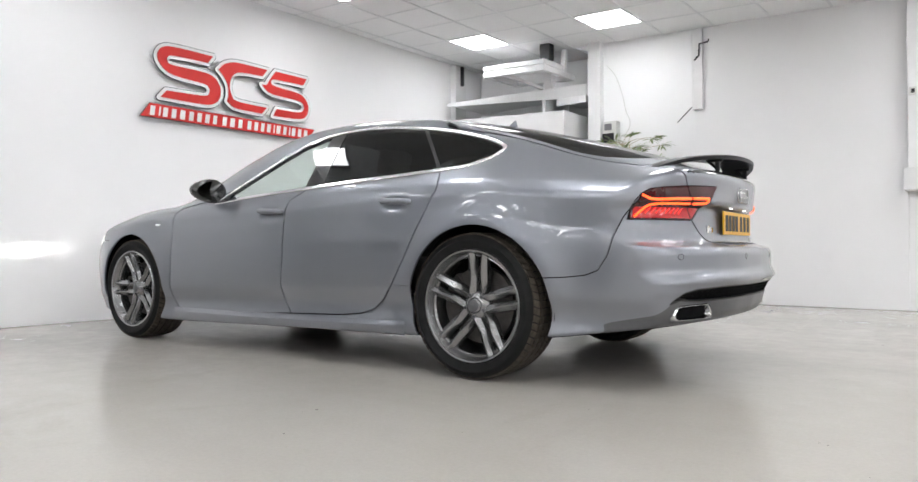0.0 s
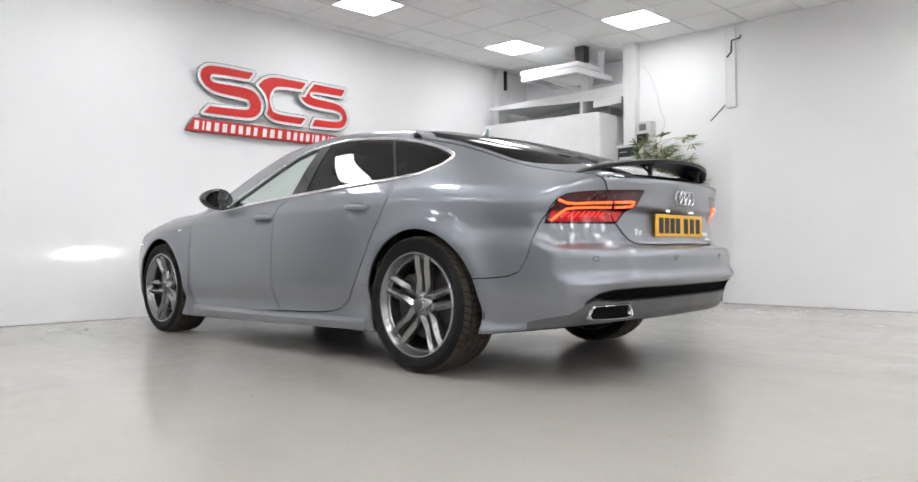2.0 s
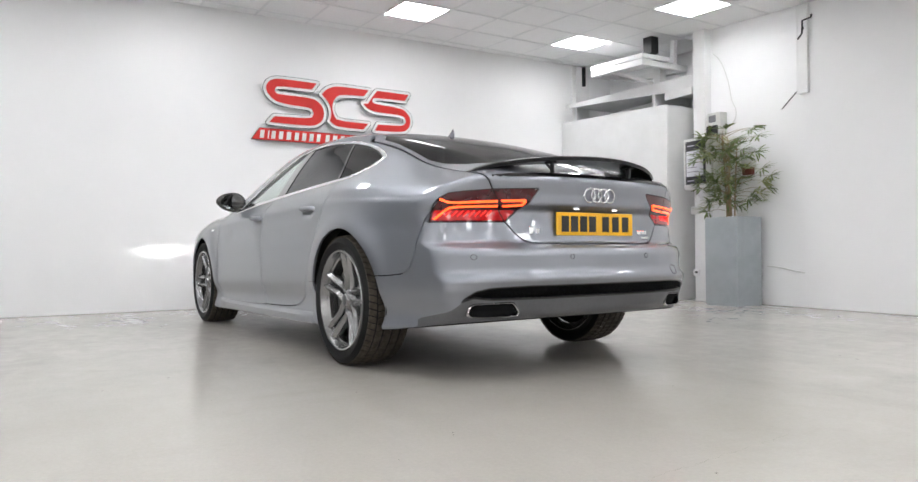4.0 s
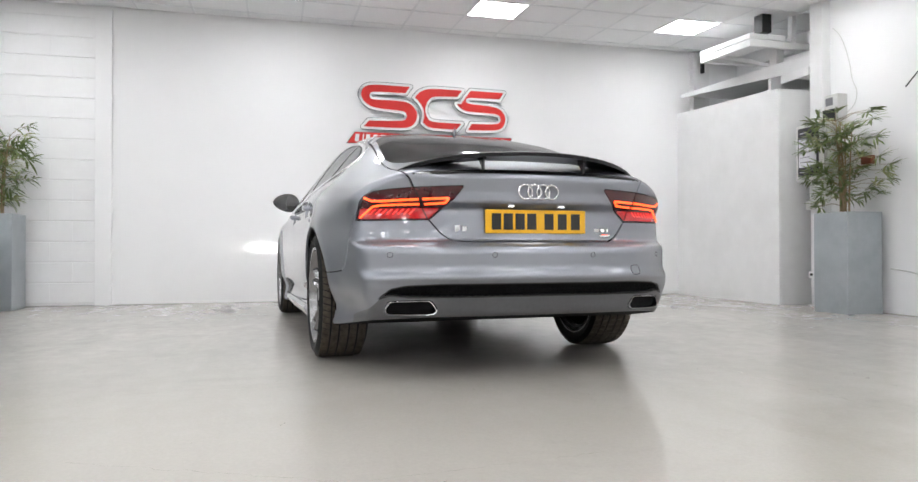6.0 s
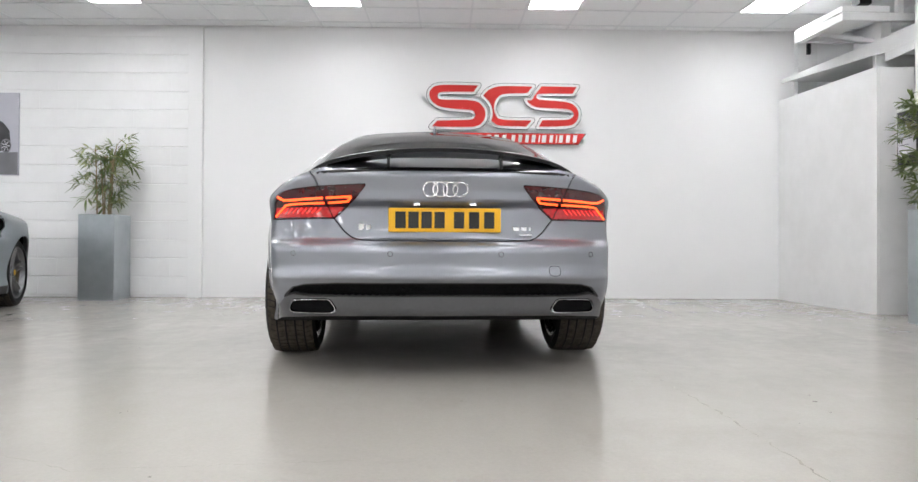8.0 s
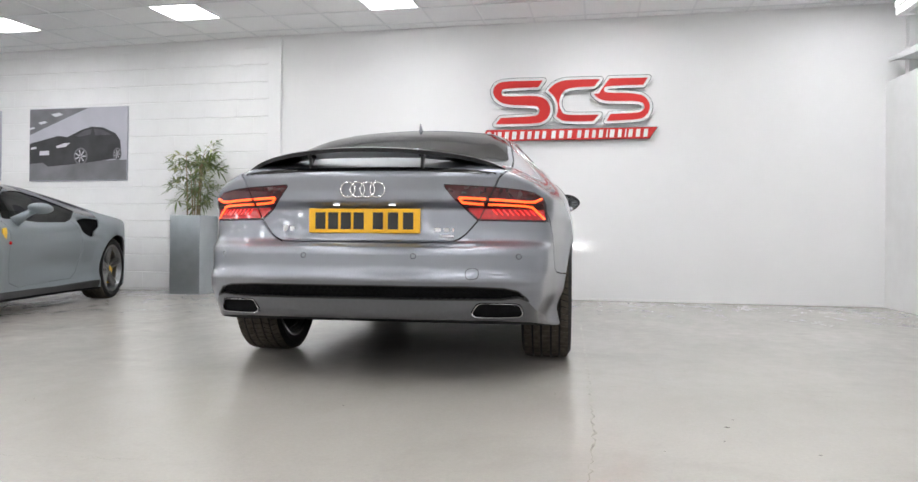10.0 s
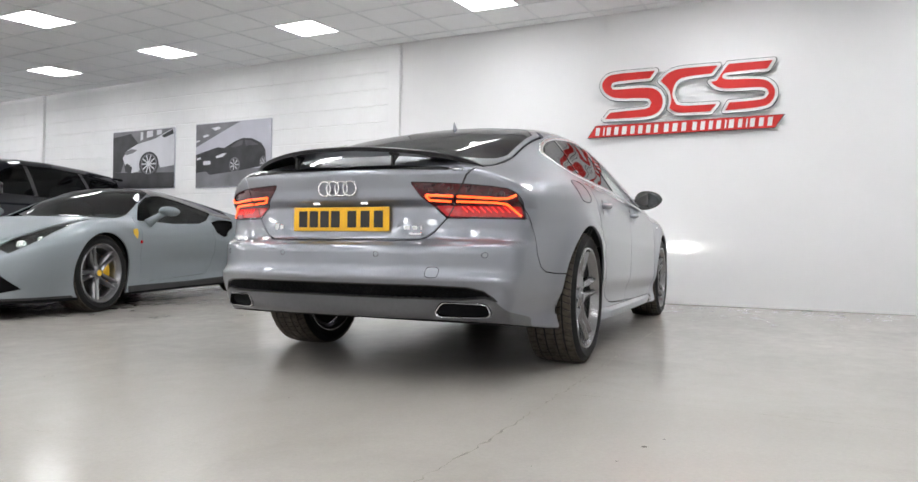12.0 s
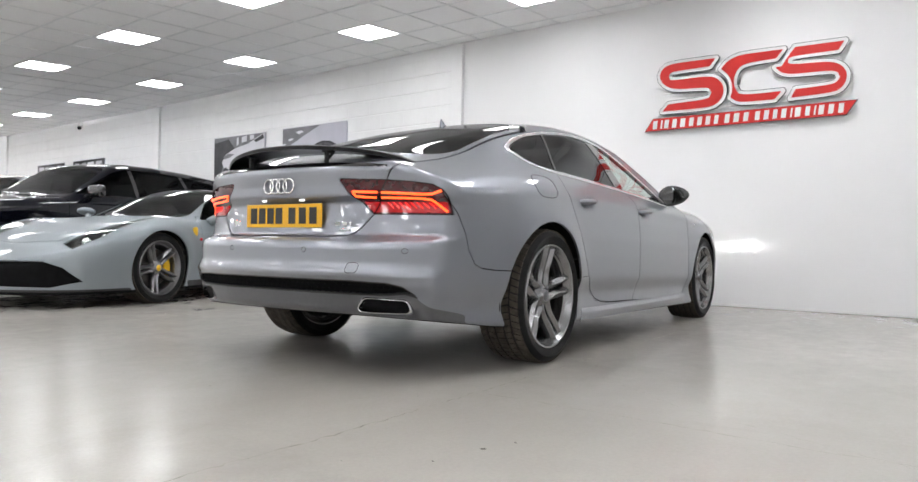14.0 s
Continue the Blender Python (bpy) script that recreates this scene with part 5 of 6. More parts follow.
# ---- wall details ----
M.update({
    "red": material("sign_red", (.62, .034, .030), .5, spread=.03, scale=10, specular=.3),
    "sign_white": material("sign_white", (.78, .78, .78), .4, spread=.02, scale=10),
    "sign_black": material("sign_edge", (.03, .033, .036), .4, spread=.1, scale=20),
    "zinc": material("zinc_sheet", (.42, .455, .475), .36, metal=.75, spread=.10, scale=3.0, bump=.0006, bump_scale=6, stain=(.34, .375, .395), stain_scale=2.5, rough_spread=.08),
    "cane": material("bamboo_cane", (.30, .22, .12), .55, spread=.25, scale=40),
    "leaf": material("bamboo_leaf", (.15, .205, .062), .42, spread=.35, scale=9),
    "leaf_pale": material("bamboo_leaf_pale", (.34, .37, .16), .45, spread=.3, scale=9),
    "soil": material("planter_soil", (.06, .045, .03), .9, spread=.3, scale=50, bump=.004, bump_scale=60),
    "grey_box": material("light_grey_plastic", (.62, .62, .60), .45, spread=.03, scale=20),
    "print_pale": material("print_pale", (.46, .46, .52), .5, spread=.06, scale=3),
    "print_white": material("print_white", (.62, .62, .66), .5, spread=.05, scale=4),
    "print_mid": material("print_mid", (.17, .17, .185), .5, spread=.25, scale=3),
    "print_glass": material("print_glass", (.075, .075, .085), .5, spread=.3, scale=5),
    "print_dark": material("print_dark", (.030, .030, .034), .5, spread=.4, scale=5),
    "brown": material("brown_valve", (.16, .04, .02), .5, spread=.1, scale=20),
    "crack": material("crack_dirt", (.20, .185, .16), .8, spread=.3, scale=20),
    "scuff": material("dark_speck", (.07, .06, .05), .8, spread=.2, scale=30),
})
# pilasters on the long wall
for i, (y0, y1) in enumerate(((.69, .86), (-6.81, -6.64), (-14.2, -14.03))):
    tagged(box("trim_pilaster_%d" % (i + 1), (XW - .01, y0, 0), (XW + .055, y1, HC + .02), M["wall"], bevel=.004), "white painted shallow wall pilaster", "pilaster", kind=S)
# skirting of the plastered bay
tagged(box("baseboard", (XW - .005, .86, 0), (XW + .005, 7.86, .028), M["wall"], bevel=.001), "low white painted plinth along the wall", "baseboard", kind=S)

# the sign: layered letters-like shapes and a slanted banner, standing off the wall
SX, SY, SZ = -5.966, 3.45, 1.87


def flat_shape(name, g, lo, hi, x0, x1, mat, parent, label="", h=.0055):
    """A plate on the wall plane, cut to where g(u, v) > 0."""
    us, vs = np.arange(lo[0], hi[0], h), np.arange(lo[1], hi[1], h)
    U, V = np.meshgrid(us, vs, indexing="ij")
    nu, nv = U.shape
    idx = np.arange(nu * nv).reshape(nu, nv)
    a, b, c, d = idx[:-1, :-1].ravel(), idx[1:, :-1].ravel(), idx[1:, 1:].ravel(), idx[:-1, 1:].ravel()
    P = np.column_stack([U.ravel(), V.ravel(), np.zeros(nu * nv)])
    P, T = clip(P, np.concatenate([np.stack([a, b, c], 1), np.stack([a, c, d], 1)]), g(P[:, 0], P[:, 1]))
    e = borders(T)
    n = len(P)
    front = np.column_stack([np.full(n, x1), P[:, 0] + SY, P[:, 1] + SZ])
    back = front - (x1 - x0, 0, 0)
    sides = np.concatenate([np.stack([e[:, 1], e[:, 0], e[:, 0] + n], 1), np.stack([e[:, 1], e[:, 0] + n, e[:, 1] + n], 1)])
    me = bpy.data.meshes.new(name)
    me.from_pydata(np.concatenate([front, back]).tolist(), [], np.concatenate([T, sides]).tolist())
    me.materials.append(mat)
    ob = new(name, me)
    ob.parent = parent
    if label:
        tagged(ob, label)
    return ob


def sign_part(name, outline, x0, x1, mat, parent, label=""):
    bm = bmesh.new()
    add_prism(bm, outline, x1 - x0, Matrix(((0, 0, 1, x0), (1, 0, 0, SY), (0, 1, 0, SZ), (0, 0, 0, 1))))
    return part(name, bm, mat, parent, label)


sign = empty("wall_sign", pose(0, 0, 0), "red white and black company sign on the white wall", "sign")
FIRST = [(.736, .716), (.675, .631), (.309, .630), (.256, .618), (.240, .586), (.254, .551), (.298, .540), (.660, .541), (.765, .500), (.825, .405), (.815, .295), (.745, .225), (.645, .201), (.162, .208), (.231, .287), (.622, .296), (.671, .314), (.690, .358), (.668, .401), (.621, .416), (.299, .432), (.190, .485), (.130, .569), (.138, .645), (.192, .704), (.297, .724)]
MIDDLE = [(1.394, .707), (1.325, .619), (1.045, .613), (.967, .576), (.924, .488), (.924, .397), (.969, .320), (1.047, .298), (1.386, .296), (1.315, .214), (1.004, .218), (.937, .239), (.884, .286), (.908, .357), (.892, .462), (.848, .532), (.785, .589), (.839, .657), (.933, .703), (1.044, .714)]
LAST = [(1.930, .706), (1.876, .618), (1.485, .618), (1.442, .603), (1.436, .572), (1.464, .545), (1.801, .530), (1.896, .489), (1.950, .416), (1.952, .333), (1.915, .262), (1.835, .220), (1.458, .213), (1.505, .300), (1.803, .304), (1.862, .322), (1.886, .362), (1.868, .409), (1.813, .434), (1.482, .441), (1.400, .460), (1.348, .491), (1.310, .538), (1.374, .541), (1.425, .621), (1.495, .712)]


def eased(poly, turns=2):
    """Rounds the blunt corners of an outline and keeps its sharp tips."""
    q = [Vector(p) for p in poly]
    for _ in range(turns):
        r = []
        for a, b, c in zip(q[-1:] + q[:-1], q, q[1:] + q[:1]):
            r += [b] if (b - a).angle(c - b) > .75 else [b + (a - b) * .25, b + (c - b) * .25]
        q = r
    return [tuple(p) for p in q]


LETTERS = [eased(p) for p in (FIRST, MIDDLE, LAST)]
for grow, x0, x1, mat, name, label in ((.034, SX - .018, SX - .012, "sign_black", "logo_edge", "thin black edge"), (.0275, SX - .0115, SX - .006, "sign_white", "logo_border", "white border"), (-.004, SX - .0055, SX, "red", "logo_shape", "red logo shape")):
    for i, outline in enumerate(LETTERS):
        flat_shape(name, lambda u, v: poly_dist(u, v, outline) + grow, (0, .1), (2.15, .85), x0 + .0008 * i, x1 + .0008 * i, M[mat], sign, label)
for sy, sz in ((.3, .45), (1.0, .28), (1.9, .45), (.3, .07), (1.7, .07)):
    bm = bmesh.new()
    add_tube(bm, [(XW - .01, SY + sy, SZ + sz), (SX - .02, SY + sy, SZ + sz)], .012, 8)
    part("spacer", bm, M["sign_black"], sign)
sign_part("banner_edge", [(-.036, .003), (.062, .144), (2.043, .139), (1.949, .000)], SX - .014, SX - .008, M["sign_black"], sign, "black banner edge")
banner = sign_part("banner", [(-.022, .009), (.068, .139), (2.030, .134), (1.944, .006)], SX - .0075, SX - .001, M["red"], sign, "slanted red banner")
# unlettered bars, one for each character, as wide as it is
for x0, x1, widths in ((.062, .785, (9, 3, 9, 9, 10, 9, 9, 9, 8)), (.830, 1.088, (9, 10, 9)), (1.128, 1.945, (9, 9, 8, 9, 3, 10, 8, 3, 9, 9, 9))):
    unit = (x1 - x0) / (sum(widths) + 2.2 * (len(widths) - 1))
    a = x0
    for w in widths:
        sign_part("banner_bar", [(a, .026), (a + .010, .116), (a + .010 + w * unit * .66, .116), (a + w * unit * .66, .026)], SX - .0005, SX + .003, M["sign_white"], sign)
        a += (w + 2.2) * unit

# ---- picture panels ----
def picture(y0, y1, z0, z1, label, shapes):
    th = empty("picture_panel", pose(XW, y0, z0), label, "picture")
    w, h = y1 - y0, z1 - z0
    bm = bmesh.new()
    add_box(bm, (.004, 0, 0), (.026, w, h), .002, 1)
    part("canvas", bm, M["print_pale"], th)
    d = .0262
    for outline, mat in shapes:
        bm = bmesh.new()
        # flat print areas: fractions from the upper left corner
        add_prism(bm, [(fx * w, (1 - fy) * h) for fx, fy in outline], .0004, Matrix(((0, 0, 1, d), (1, 0, 0, 0), (0, 1, 0, 0), (0, 0, 0, 1))))
        bmesh.ops.triangulate(bm, faces=[f for f in bm.faces if len(f.verts) > 4])
        part("print_area", bm, M[mat], th)
        d += .0005
    return th


def disc(cx, cy, rx, ry, n=28):
    return [(cx + rx * math.cos(2 * math.pi * k / n), cy - ry * math.sin(2 * math.pi * k / n)) for k in range(n)]


def spokes(cx, cy, r, asp, n, mat):
    out = []
    for k in range(n):
        a = 2 * math.pi * k / n
        c, s = math.cos(a), math.sin(a)
        out.append(([(cx + r * (.15 * c - .06 * s), cy - asp * r * (.15 * s + .06 * c)), (cx + r * (.9 * c - .08 * s), cy - asp * r * (.9 * s + .08 * c)), (cx + r * (.9 * c + .08 * s), cy - asp * r * (.9 * s - .08 * c)), (cx + r * (.15 * c + .06 * s), cy - asp * r * (.15 * s - .06 * c))], mat))
    return out


picture(-4.79, -3.33, 1.475, 2.445, "grey photographic print of a white car's front wheel", [
    ([(.005, .01), (.995, .01), (.995, .74), (.005, .70)], "print_mid"),
    ([(.005, .70), (.995, .74), (.995, .99), (.005, .99)], "print_dark"),
    ([(.005, .10), (.30, .05), (.42, .22), (.20, .48), (.14, .70), (.005, .70)], "print_dark"),
    ([(.46, .04), (.50, .03), (.50, .16), (.46, .18)], "print_white"), ([(.56, .03), (.66, .02), (.66, .12), (.56, .14)], "print_white"), ([(.72, .02), (.80, .02), (.80, .09), (.72, .11)], "print_white"),
    ([(.17, .46), (.24, .33), (.42, .23), (.70, .16), (.88, .06), (.995, .01), (.995, .62), (.78, .65), (.76, .56), (.72, .46), (.64, .39), (.56, .39), (.48, .45), (.44, .55), (.43, .70), (.30, .72), (.22, .60)], "print_white"),
    ([(.20, .36), (.30, .31), (.42, .33), (.34, .38), (.22, .41)], "print_mid"),
    ([(.24, .55), (.33, .62), (.31, .72), (.22, .70), (.20, .60)], "print_dark"),
    ([(.80, .12), (.97, .03), (.99, .10), (.84, .16)], "print_dark"),
    (disc(.60, .58, .155, .205), "print_dark"), (disc(.60, .58, .13, .175), "print_mid"), (disc(.60, .58, .112, .15), "print_dark"), (disc(.60, .58, .03, .04), "print_white"),
] + spokes(.60, .58, .125, 1.35, 10, "print_white"))
picture(-2.865, -1.345, 1.46, 2.455, "grey photographic print of a black hatchback in a showroom", [
    ([(.005, .74), (.995, .72), (.995, .99), (.005, .99)], "print_mid"),
    ([(.005, .01), (.60, .01), (.34, .16), (.005, .36)], "print_mid"),
    ([(.22, .08), (.31, .06), (.35, .09), (.27, .12)], "print_white"), ([(.09, .19), (.16, .17), (.19, .19), (.12, .22)], "print_white"), ([(.005, .26), (.05, .25), (.06, .27), (.005, .29)], "print_white"),
    ([(.005, .48), (.18, .42), (.30, .38), (.40, .40), (.36, .72), (.005, .76)], "print_dark"),
    ([(.16, .50), (.30, .46), (.43, .39), (.55, .30), (.64, .265), (.76, .28), (.88, .36), (.93, .46), (.94, .64), (.90, .70), (.56, .76), (.20, .80), (.12, .72)], "print_dark"),
    ([(.47, .385), (.57, .315), (.645, .295), (.63, .37), (.52, .40)], "print_glass"), ([(.665, .295), (.75, .31), (.84, .38), (.68, .385)], "print_glass"),
    ([(.28, .52), (.37, .48), (.43, .48), (.38, .53), (.29, .55)], "print_white"), ([(.11, .585), (.21, .58), (.21, .64), (.11, .645)], "print_white"), ([(.02, .535), (.07, .52), (.08, .55), (.02, .565)], "print_white"),
    (disc(.535, .665, .070, .115), "print_mid"), (disc(.535, .665, .058, .095), "print_dark"), (disc(.905, .645, .042, .085), "print_mid"), (disc(.905, .645, .034, .068), "print_dark"),
] + spokes(.535, .665, .062, 1.55, 7, "print_white") + spokes(.905, .645, .036, 1.9, 7, "print_white"))
random.seed(4)
for y0, y1 in ((-12.2, -10.78), (-10.32, -8.87)):
    dots = [([(a, b), (a + .06, b), (a + .06, b + .07), (a, b + .07)], "print_white") for a in (.06, .2, .34, .48, .62, .76, .88) for b in (.05, .16, .27, .38) if random.random() < .6]
    picture(y0, y1, 1.40, 2.35, "dark grey photographic print on the far wall", [([(.005, .01), (.995, .01), (.995, .99), (.005, .99)], "print_mid")] + dots)

for y0, y1, what in ((-10.33, -8.89, "grey photographic print of several parked cars"), (-12.21, -10.78, "dark photographic print with rows of pale shapes")):
    picture(y0, y1, 1.39, 2.355, what, [
        ([(.005, .01), (.995, .01), (.995, .99), (.005, .99)], "print_mid"),
        ([(.005, .62), (.995, .58), (.995, .99), (.005, .99)], "print_pale"),
        ([(.12, .50), (.30, .38), (.62, .36), (.84, .48), (.90, .70), (.10, .72)], "print_dark"),
    ] + [([(a, b), (a + .13, b - .015), (a + .13, b + .065), (a, b + .08)], "print_white") for a in (.08, .30, .52, .76) for b in (.07, .22)])

# ---- zinc planters with bamboo ----
def planter(x0, x1, y0, y1, h, seed, spread, sprays):
    rnd = random.Random(seed)
    cx, cy = (x0 + x1) / 2, (y0 + y1) / 2
    pot = empty("planter", pose(cx, cy, 0), "tall square zinc planter standing by the wall", "planter", "zinc planters")
    a, b = (x1 - x0) / 2, (y1 - y0) / 2
    bm = bmesh.new()
    t = .012
    rings = []
    for d, z in ((0, 0), (0, h - .003), (.003, h), (t, h), (t, h - .09)):
        ring = []
        for cxs, cys in ((1, 1), (-1, 1), (-1, -1), (1, -1)):
            for k in range(4):
                q = math.atan2(cys, cxs) + radians(-45 + 30 * k)
                ring.append(bm.verts.new((cxs * (a - d - .008) + .008 * math.cos(q), cys * (b - d - .008) + .008 * math.sin(q), z)))
        rings.append(ring)
    for p, q in zip(rings, rings[1:]):
        for k in range(16):
            bm.faces.new((p[k], p[(k + 1) % 16], q[(k + 1) % 16], q[k]))
    bm.faces.new(rings[0][::-1])
    part("body", bm, M["zinc"], pot)
    bm = bmesh.new()
    add_box(bm, (-a + t, -b + t, h - .08), (a - t, b - t, h - .05))
    part("soil", bm, M["soil"], pot)
    plant = empty("bamboo_plant", pose(cx, cy, h - .05), "green leafy bamboo plant growing in a zinc planter", "plant", "bamboo plants")
    leaf_mesh = []
    for kind in range(3):
        bm = bmesh.new()
        for k in range(9):
            # a fan of narrow pointed leaves at a twig's end
            az, up = radians(rnd.uniform(-80, 80)), radians(rnd.uniform(-28, 36))
            ln, wd = rnd.uniform(.09, .17), rnd.uniform(.008, .0135)
            base = Vector((rnd.uniform(-.05, .04), rnd.uniform(-.025, .025), rnd.uniform(-.015, .015)))
            d = Vector((math.cos(az) * math.cos(up), math.sin(az) * math.cos(up), math.sin(up)))
            sd = d.cross(Vector((0, 0, 1))).normalized()
            nrm = sd.cross(d)
            rows = []
            for i in range(6):
                u = i / 5
                w = wd * math.sin(math.pi * min(u * .92 + .08, 1)) ** .7 if i < 5 else .0004
                c = base + d * ln * u - Vector((0, 0, 1)) * .03 * ln / .13 * u * u
                rows.append((bm.verts.new(c - sd * w + nrm * w * .35), bm.verts.new(c), bm.verts.new(c + sd * w + nrm * w * .35)))
            for p, q in zip(rows, rows[1:]):
                bm.faces.new((p[0], p[1], q[1], q[0]))
                bm.faces.new((p[1], p[2], q[2], q[1]))
        add_tube(bm, [(-.10, 0, -.03), (-.03, 0, -.004), (.03, 0, 0)], .0022, 5)
        me = bpy.data.meshes.new("leaf_spray")
        bm.to_mesh(me)
        bm.free()
        me.polygons.foreach_set("use_smooth", [True] * len(me.polygons))
        me.materials.append(M["leaf_pale"] if kind == 2 else M["leaf"])
        leaf_mesh.append(me)
    top = spread[2]
    for k in range(7):
        ang, r0 = rnd.uniform(0, 6.28), rnd.uniform(.01, .085)
        base = Vector((r0 * math.cos(ang), r0 * math.sin(ang), 0))
        ht = top * rnd.uniform(.72, 1.0)
        lean = Vector((math.cos(ang), math.sin(ang), 0)) * rnd.uniform(.01, .08)
        pts = [base + lean * (i / 7) ** 1.6 + Vector((0, 0, ht * i / 7)) for i in range(8)]
        bm = bmesh.new()
        add_tube(bm, pts, [.0095 * (1 - .55 * i / 7) for i in range(8)], 8)
        for i in range(1, 7):
            bmesh.ops.create_uvsphere(bm, u_segments=8, v_segments=5, radius=.0105 * (1 - .5 * i / 7), matrix=Matrix.Translation(pts[i]) @ Matrix.Diagonal((1, 1, .35, 1)))
        part("cane", bm, M["cane"], plant, "", True)
        for i in range(sprays):
            u = 1 - .88 * rnd.random() ** 1.2 if i else 1.0
            p = base + lean * u ** 1.6 + Vector((0, 0, ht * u))
            a2 = rnd.uniform(0, 6.28)
            reach = rnd.uniform(.05, 1.0) * (.18 + .20 * math.sin(math.pi * min(u * .85, 1)))
            twig = p + Vector((math.cos(a2) * reach * spread[0], math.sin(a2) * reach * spread[1], rnd.uniform(.0, .10)))
            if reach > .08:
                bm = bmesh.new()
                add_tube(bm, [p, (p + twig) / 2 + Vector((0, 0, .03)), twig], [.003, .0024, .0016], 5)
                part("twig", bm, M["cane"], plant)
            ob = new("leaf_spray", rnd.choice(leaf_mesh[:1] + leaf_mesh))
            ob.parent = plant
            ob.matrix_basis = pose(*twig, rnd.uniform(-25, 25), rnd.uniform(-22, 20), math.degrees(a2) + rnd.uniform(-25, 25))


planter(-5.90, -5.49, -.36, .05, .975, 11, (.66, .74, .90), 9)
planter(-3.36, -2.94, 7.71, 8.11, .955, 23, (1.3, .8, 1.02), 13)

# ---- the corner recess with its boxed-in equipment ----
def thing(name, label, category, pieces, group=""):
    th = empty(name, pose(0, 0, 0), label, category, group)
    for pname, lo, hi, mat, plabel in pieces:
        box(pname, lo, hi, M[mat], th, plabel)
    return th


th = empty("partition_box", pose(0, 0, 0), "white boxed-in partition with a sloping top", "partition")
for pname, pts in (("front_panel", ((XW + .002, 7.87, 0), (-4.045, 7.87, 0), (-4.045, 7.89, 0), (XW + .002, 7.89, 0), 2.437, 2.35)), ("side_panel", ((-4.065, 7.891, 0), (-4.045, 7.891, 0), (-4.045, 8.79, 0), (-4.065, 8.79, 0), 2.349, 2.349)), ("top_panel", ((XW + .002, 7.891, 0), (-4.066, 7.891, 0), (-4.066, 8.79, 0), (XW + .002, 8.79, 0), 2.435, 2.349))):
    bm = bmesh.new()
    zw, ze = pts[4:]
    base = [Vector(p) for p in pts[:4]]
    tops = [p + Vector((0, 0, zw if p.x < -5 or pname == "side_panel" else ze)) for p in base]
    if pname == "top_panel":
        base = [p - Vector((0, 0, .02)) for p in tops]
    vs = [bm.verts.new(p) for p in base + tops]
    for q in ((3, 2, 1, 0), (4, 5, 6, 7), (0, 1, 5, 4), (1, 2, 6, 5), (2, 3, 7, 6), (3, 0, 4, 7)):
        bm.faces.new([vs[k] for k in q])
    bmesh.ops.bevel(bm, geom=list(bm.edges), offset=.003, segments=1, affect="EDGES")
    part(pname, bm, M["white"], th)
th = empty("steel_shelf", pose(0, 0, 0), "white painted steel ledge slanting across the corner recess", "shelf")
bm = bmesh.new()
ends = ((-5.93, 7.86, 2.632, 2.676), (-3.862, 8.185, 2.545, 2.72))
vs = [bm.verts.new((x, y + d, z)) for x, y, z0, z1 in ends for d in (0, .02) for z in (z0, z1)]
for q in ((0, 1, 5, 4), (2, 6, 7, 3), (0, 4, 6, 2), (1, 3, 7, 5), (0, 2, 3, 1), (4, 5, 7, 6)):
    bm.faces.new([vs[k] for k in q])
part("front_lip", bm, M["white"], th)
bm = bmesh.new()
vs = [bm.verts.new((x, y, z + d)) for d in (0, .016) for x, y, z in ((-5.93, 7.885, 2.655), (-3.862, 8.207, 2.70), (-3.862, 8.78, 2.70), (-5.93, 8.78, 2.655))]
for q in ((3, 2, 1, 0), (4, 5, 6, 7), (0, 1, 5, 4), (1, 2, 6, 5), (2, 3, 7, 6), (3, 0, 4, 7)):
    bm.faces.new([vs[k] for k in q])
part("plate", bm, M["white"], th)
box("bracket", (-4.52, 8.12, 2.42), (-4.47, 8.75, 2.685), M["white"], th)
box("bracket", (-4.50, 8.112, 2.60), (-4.36, 8.14, 2.69), M["white"], th)
thing("steel_shelf", "short white steel ledge beneath the longer one", "shelf", [
    ("front_lip", (-4.29, 8.10, 2.465), (-3.862, 8.12, 2.555), "white", ""),
    ("plate", (-4.29, 8.12, 2.535), (-3.862, 8.78, 2.553), "white", ""),
])
th = empty("lift_frame", pose(-5.11, 7.62, 3.015, 0, 2.6, 0), "white steel hoist frame hanging over the recess", "frame")
for pname, lo, hi in (("front_beam", (0, .004, -.140), (.93, .07, -.062)), ("top_plate", (-.004, -.004, -.058), (.936, .46, 0)), ("side_beam", (.86, .071, -.135), (.928, .78, -.062)), ("far_beam", (0, .071, -.135), (.07, .78, -.062)), ("back_beam", (.071, .71, -.135), (.859, .78, -.062)), ("upright", (.62, .50, -.30), (.74, .60, -.06)), ("hanger", (.84, .56, -.055), (.90, .62, .30))):
    box(pname, lo, hi, M["white"], th)
bm = bmesh.new()
add_tube(bm, [(.32, .09, -.12), (.64, .54, -.27)], .026, 4)
part("brace", bm, M["white"], th)
thing("roller_housing", "black upright duct rising into the ceiling", "duct", [("body", (-4.36, 7.81, 3.01), (-4.22, 7.93, 3.24), "black", "")])
thing("wall_post", "white painted steel post beside the recess", "post", [("shaft", (-3.83, 8.09, 0), (-3.66, YW - .001, HC - .03), "white", ""), ("base_plate", (-3.85, 8.07, .0), (-3.64, 8.085, .02), "white", "")])
thing("wall_post", "white painted post in the room's corner", "post", [("shaft", (XW + .002, 8.06, 2.45), (-5.93, 8.30, HC + .03), "white", "")])
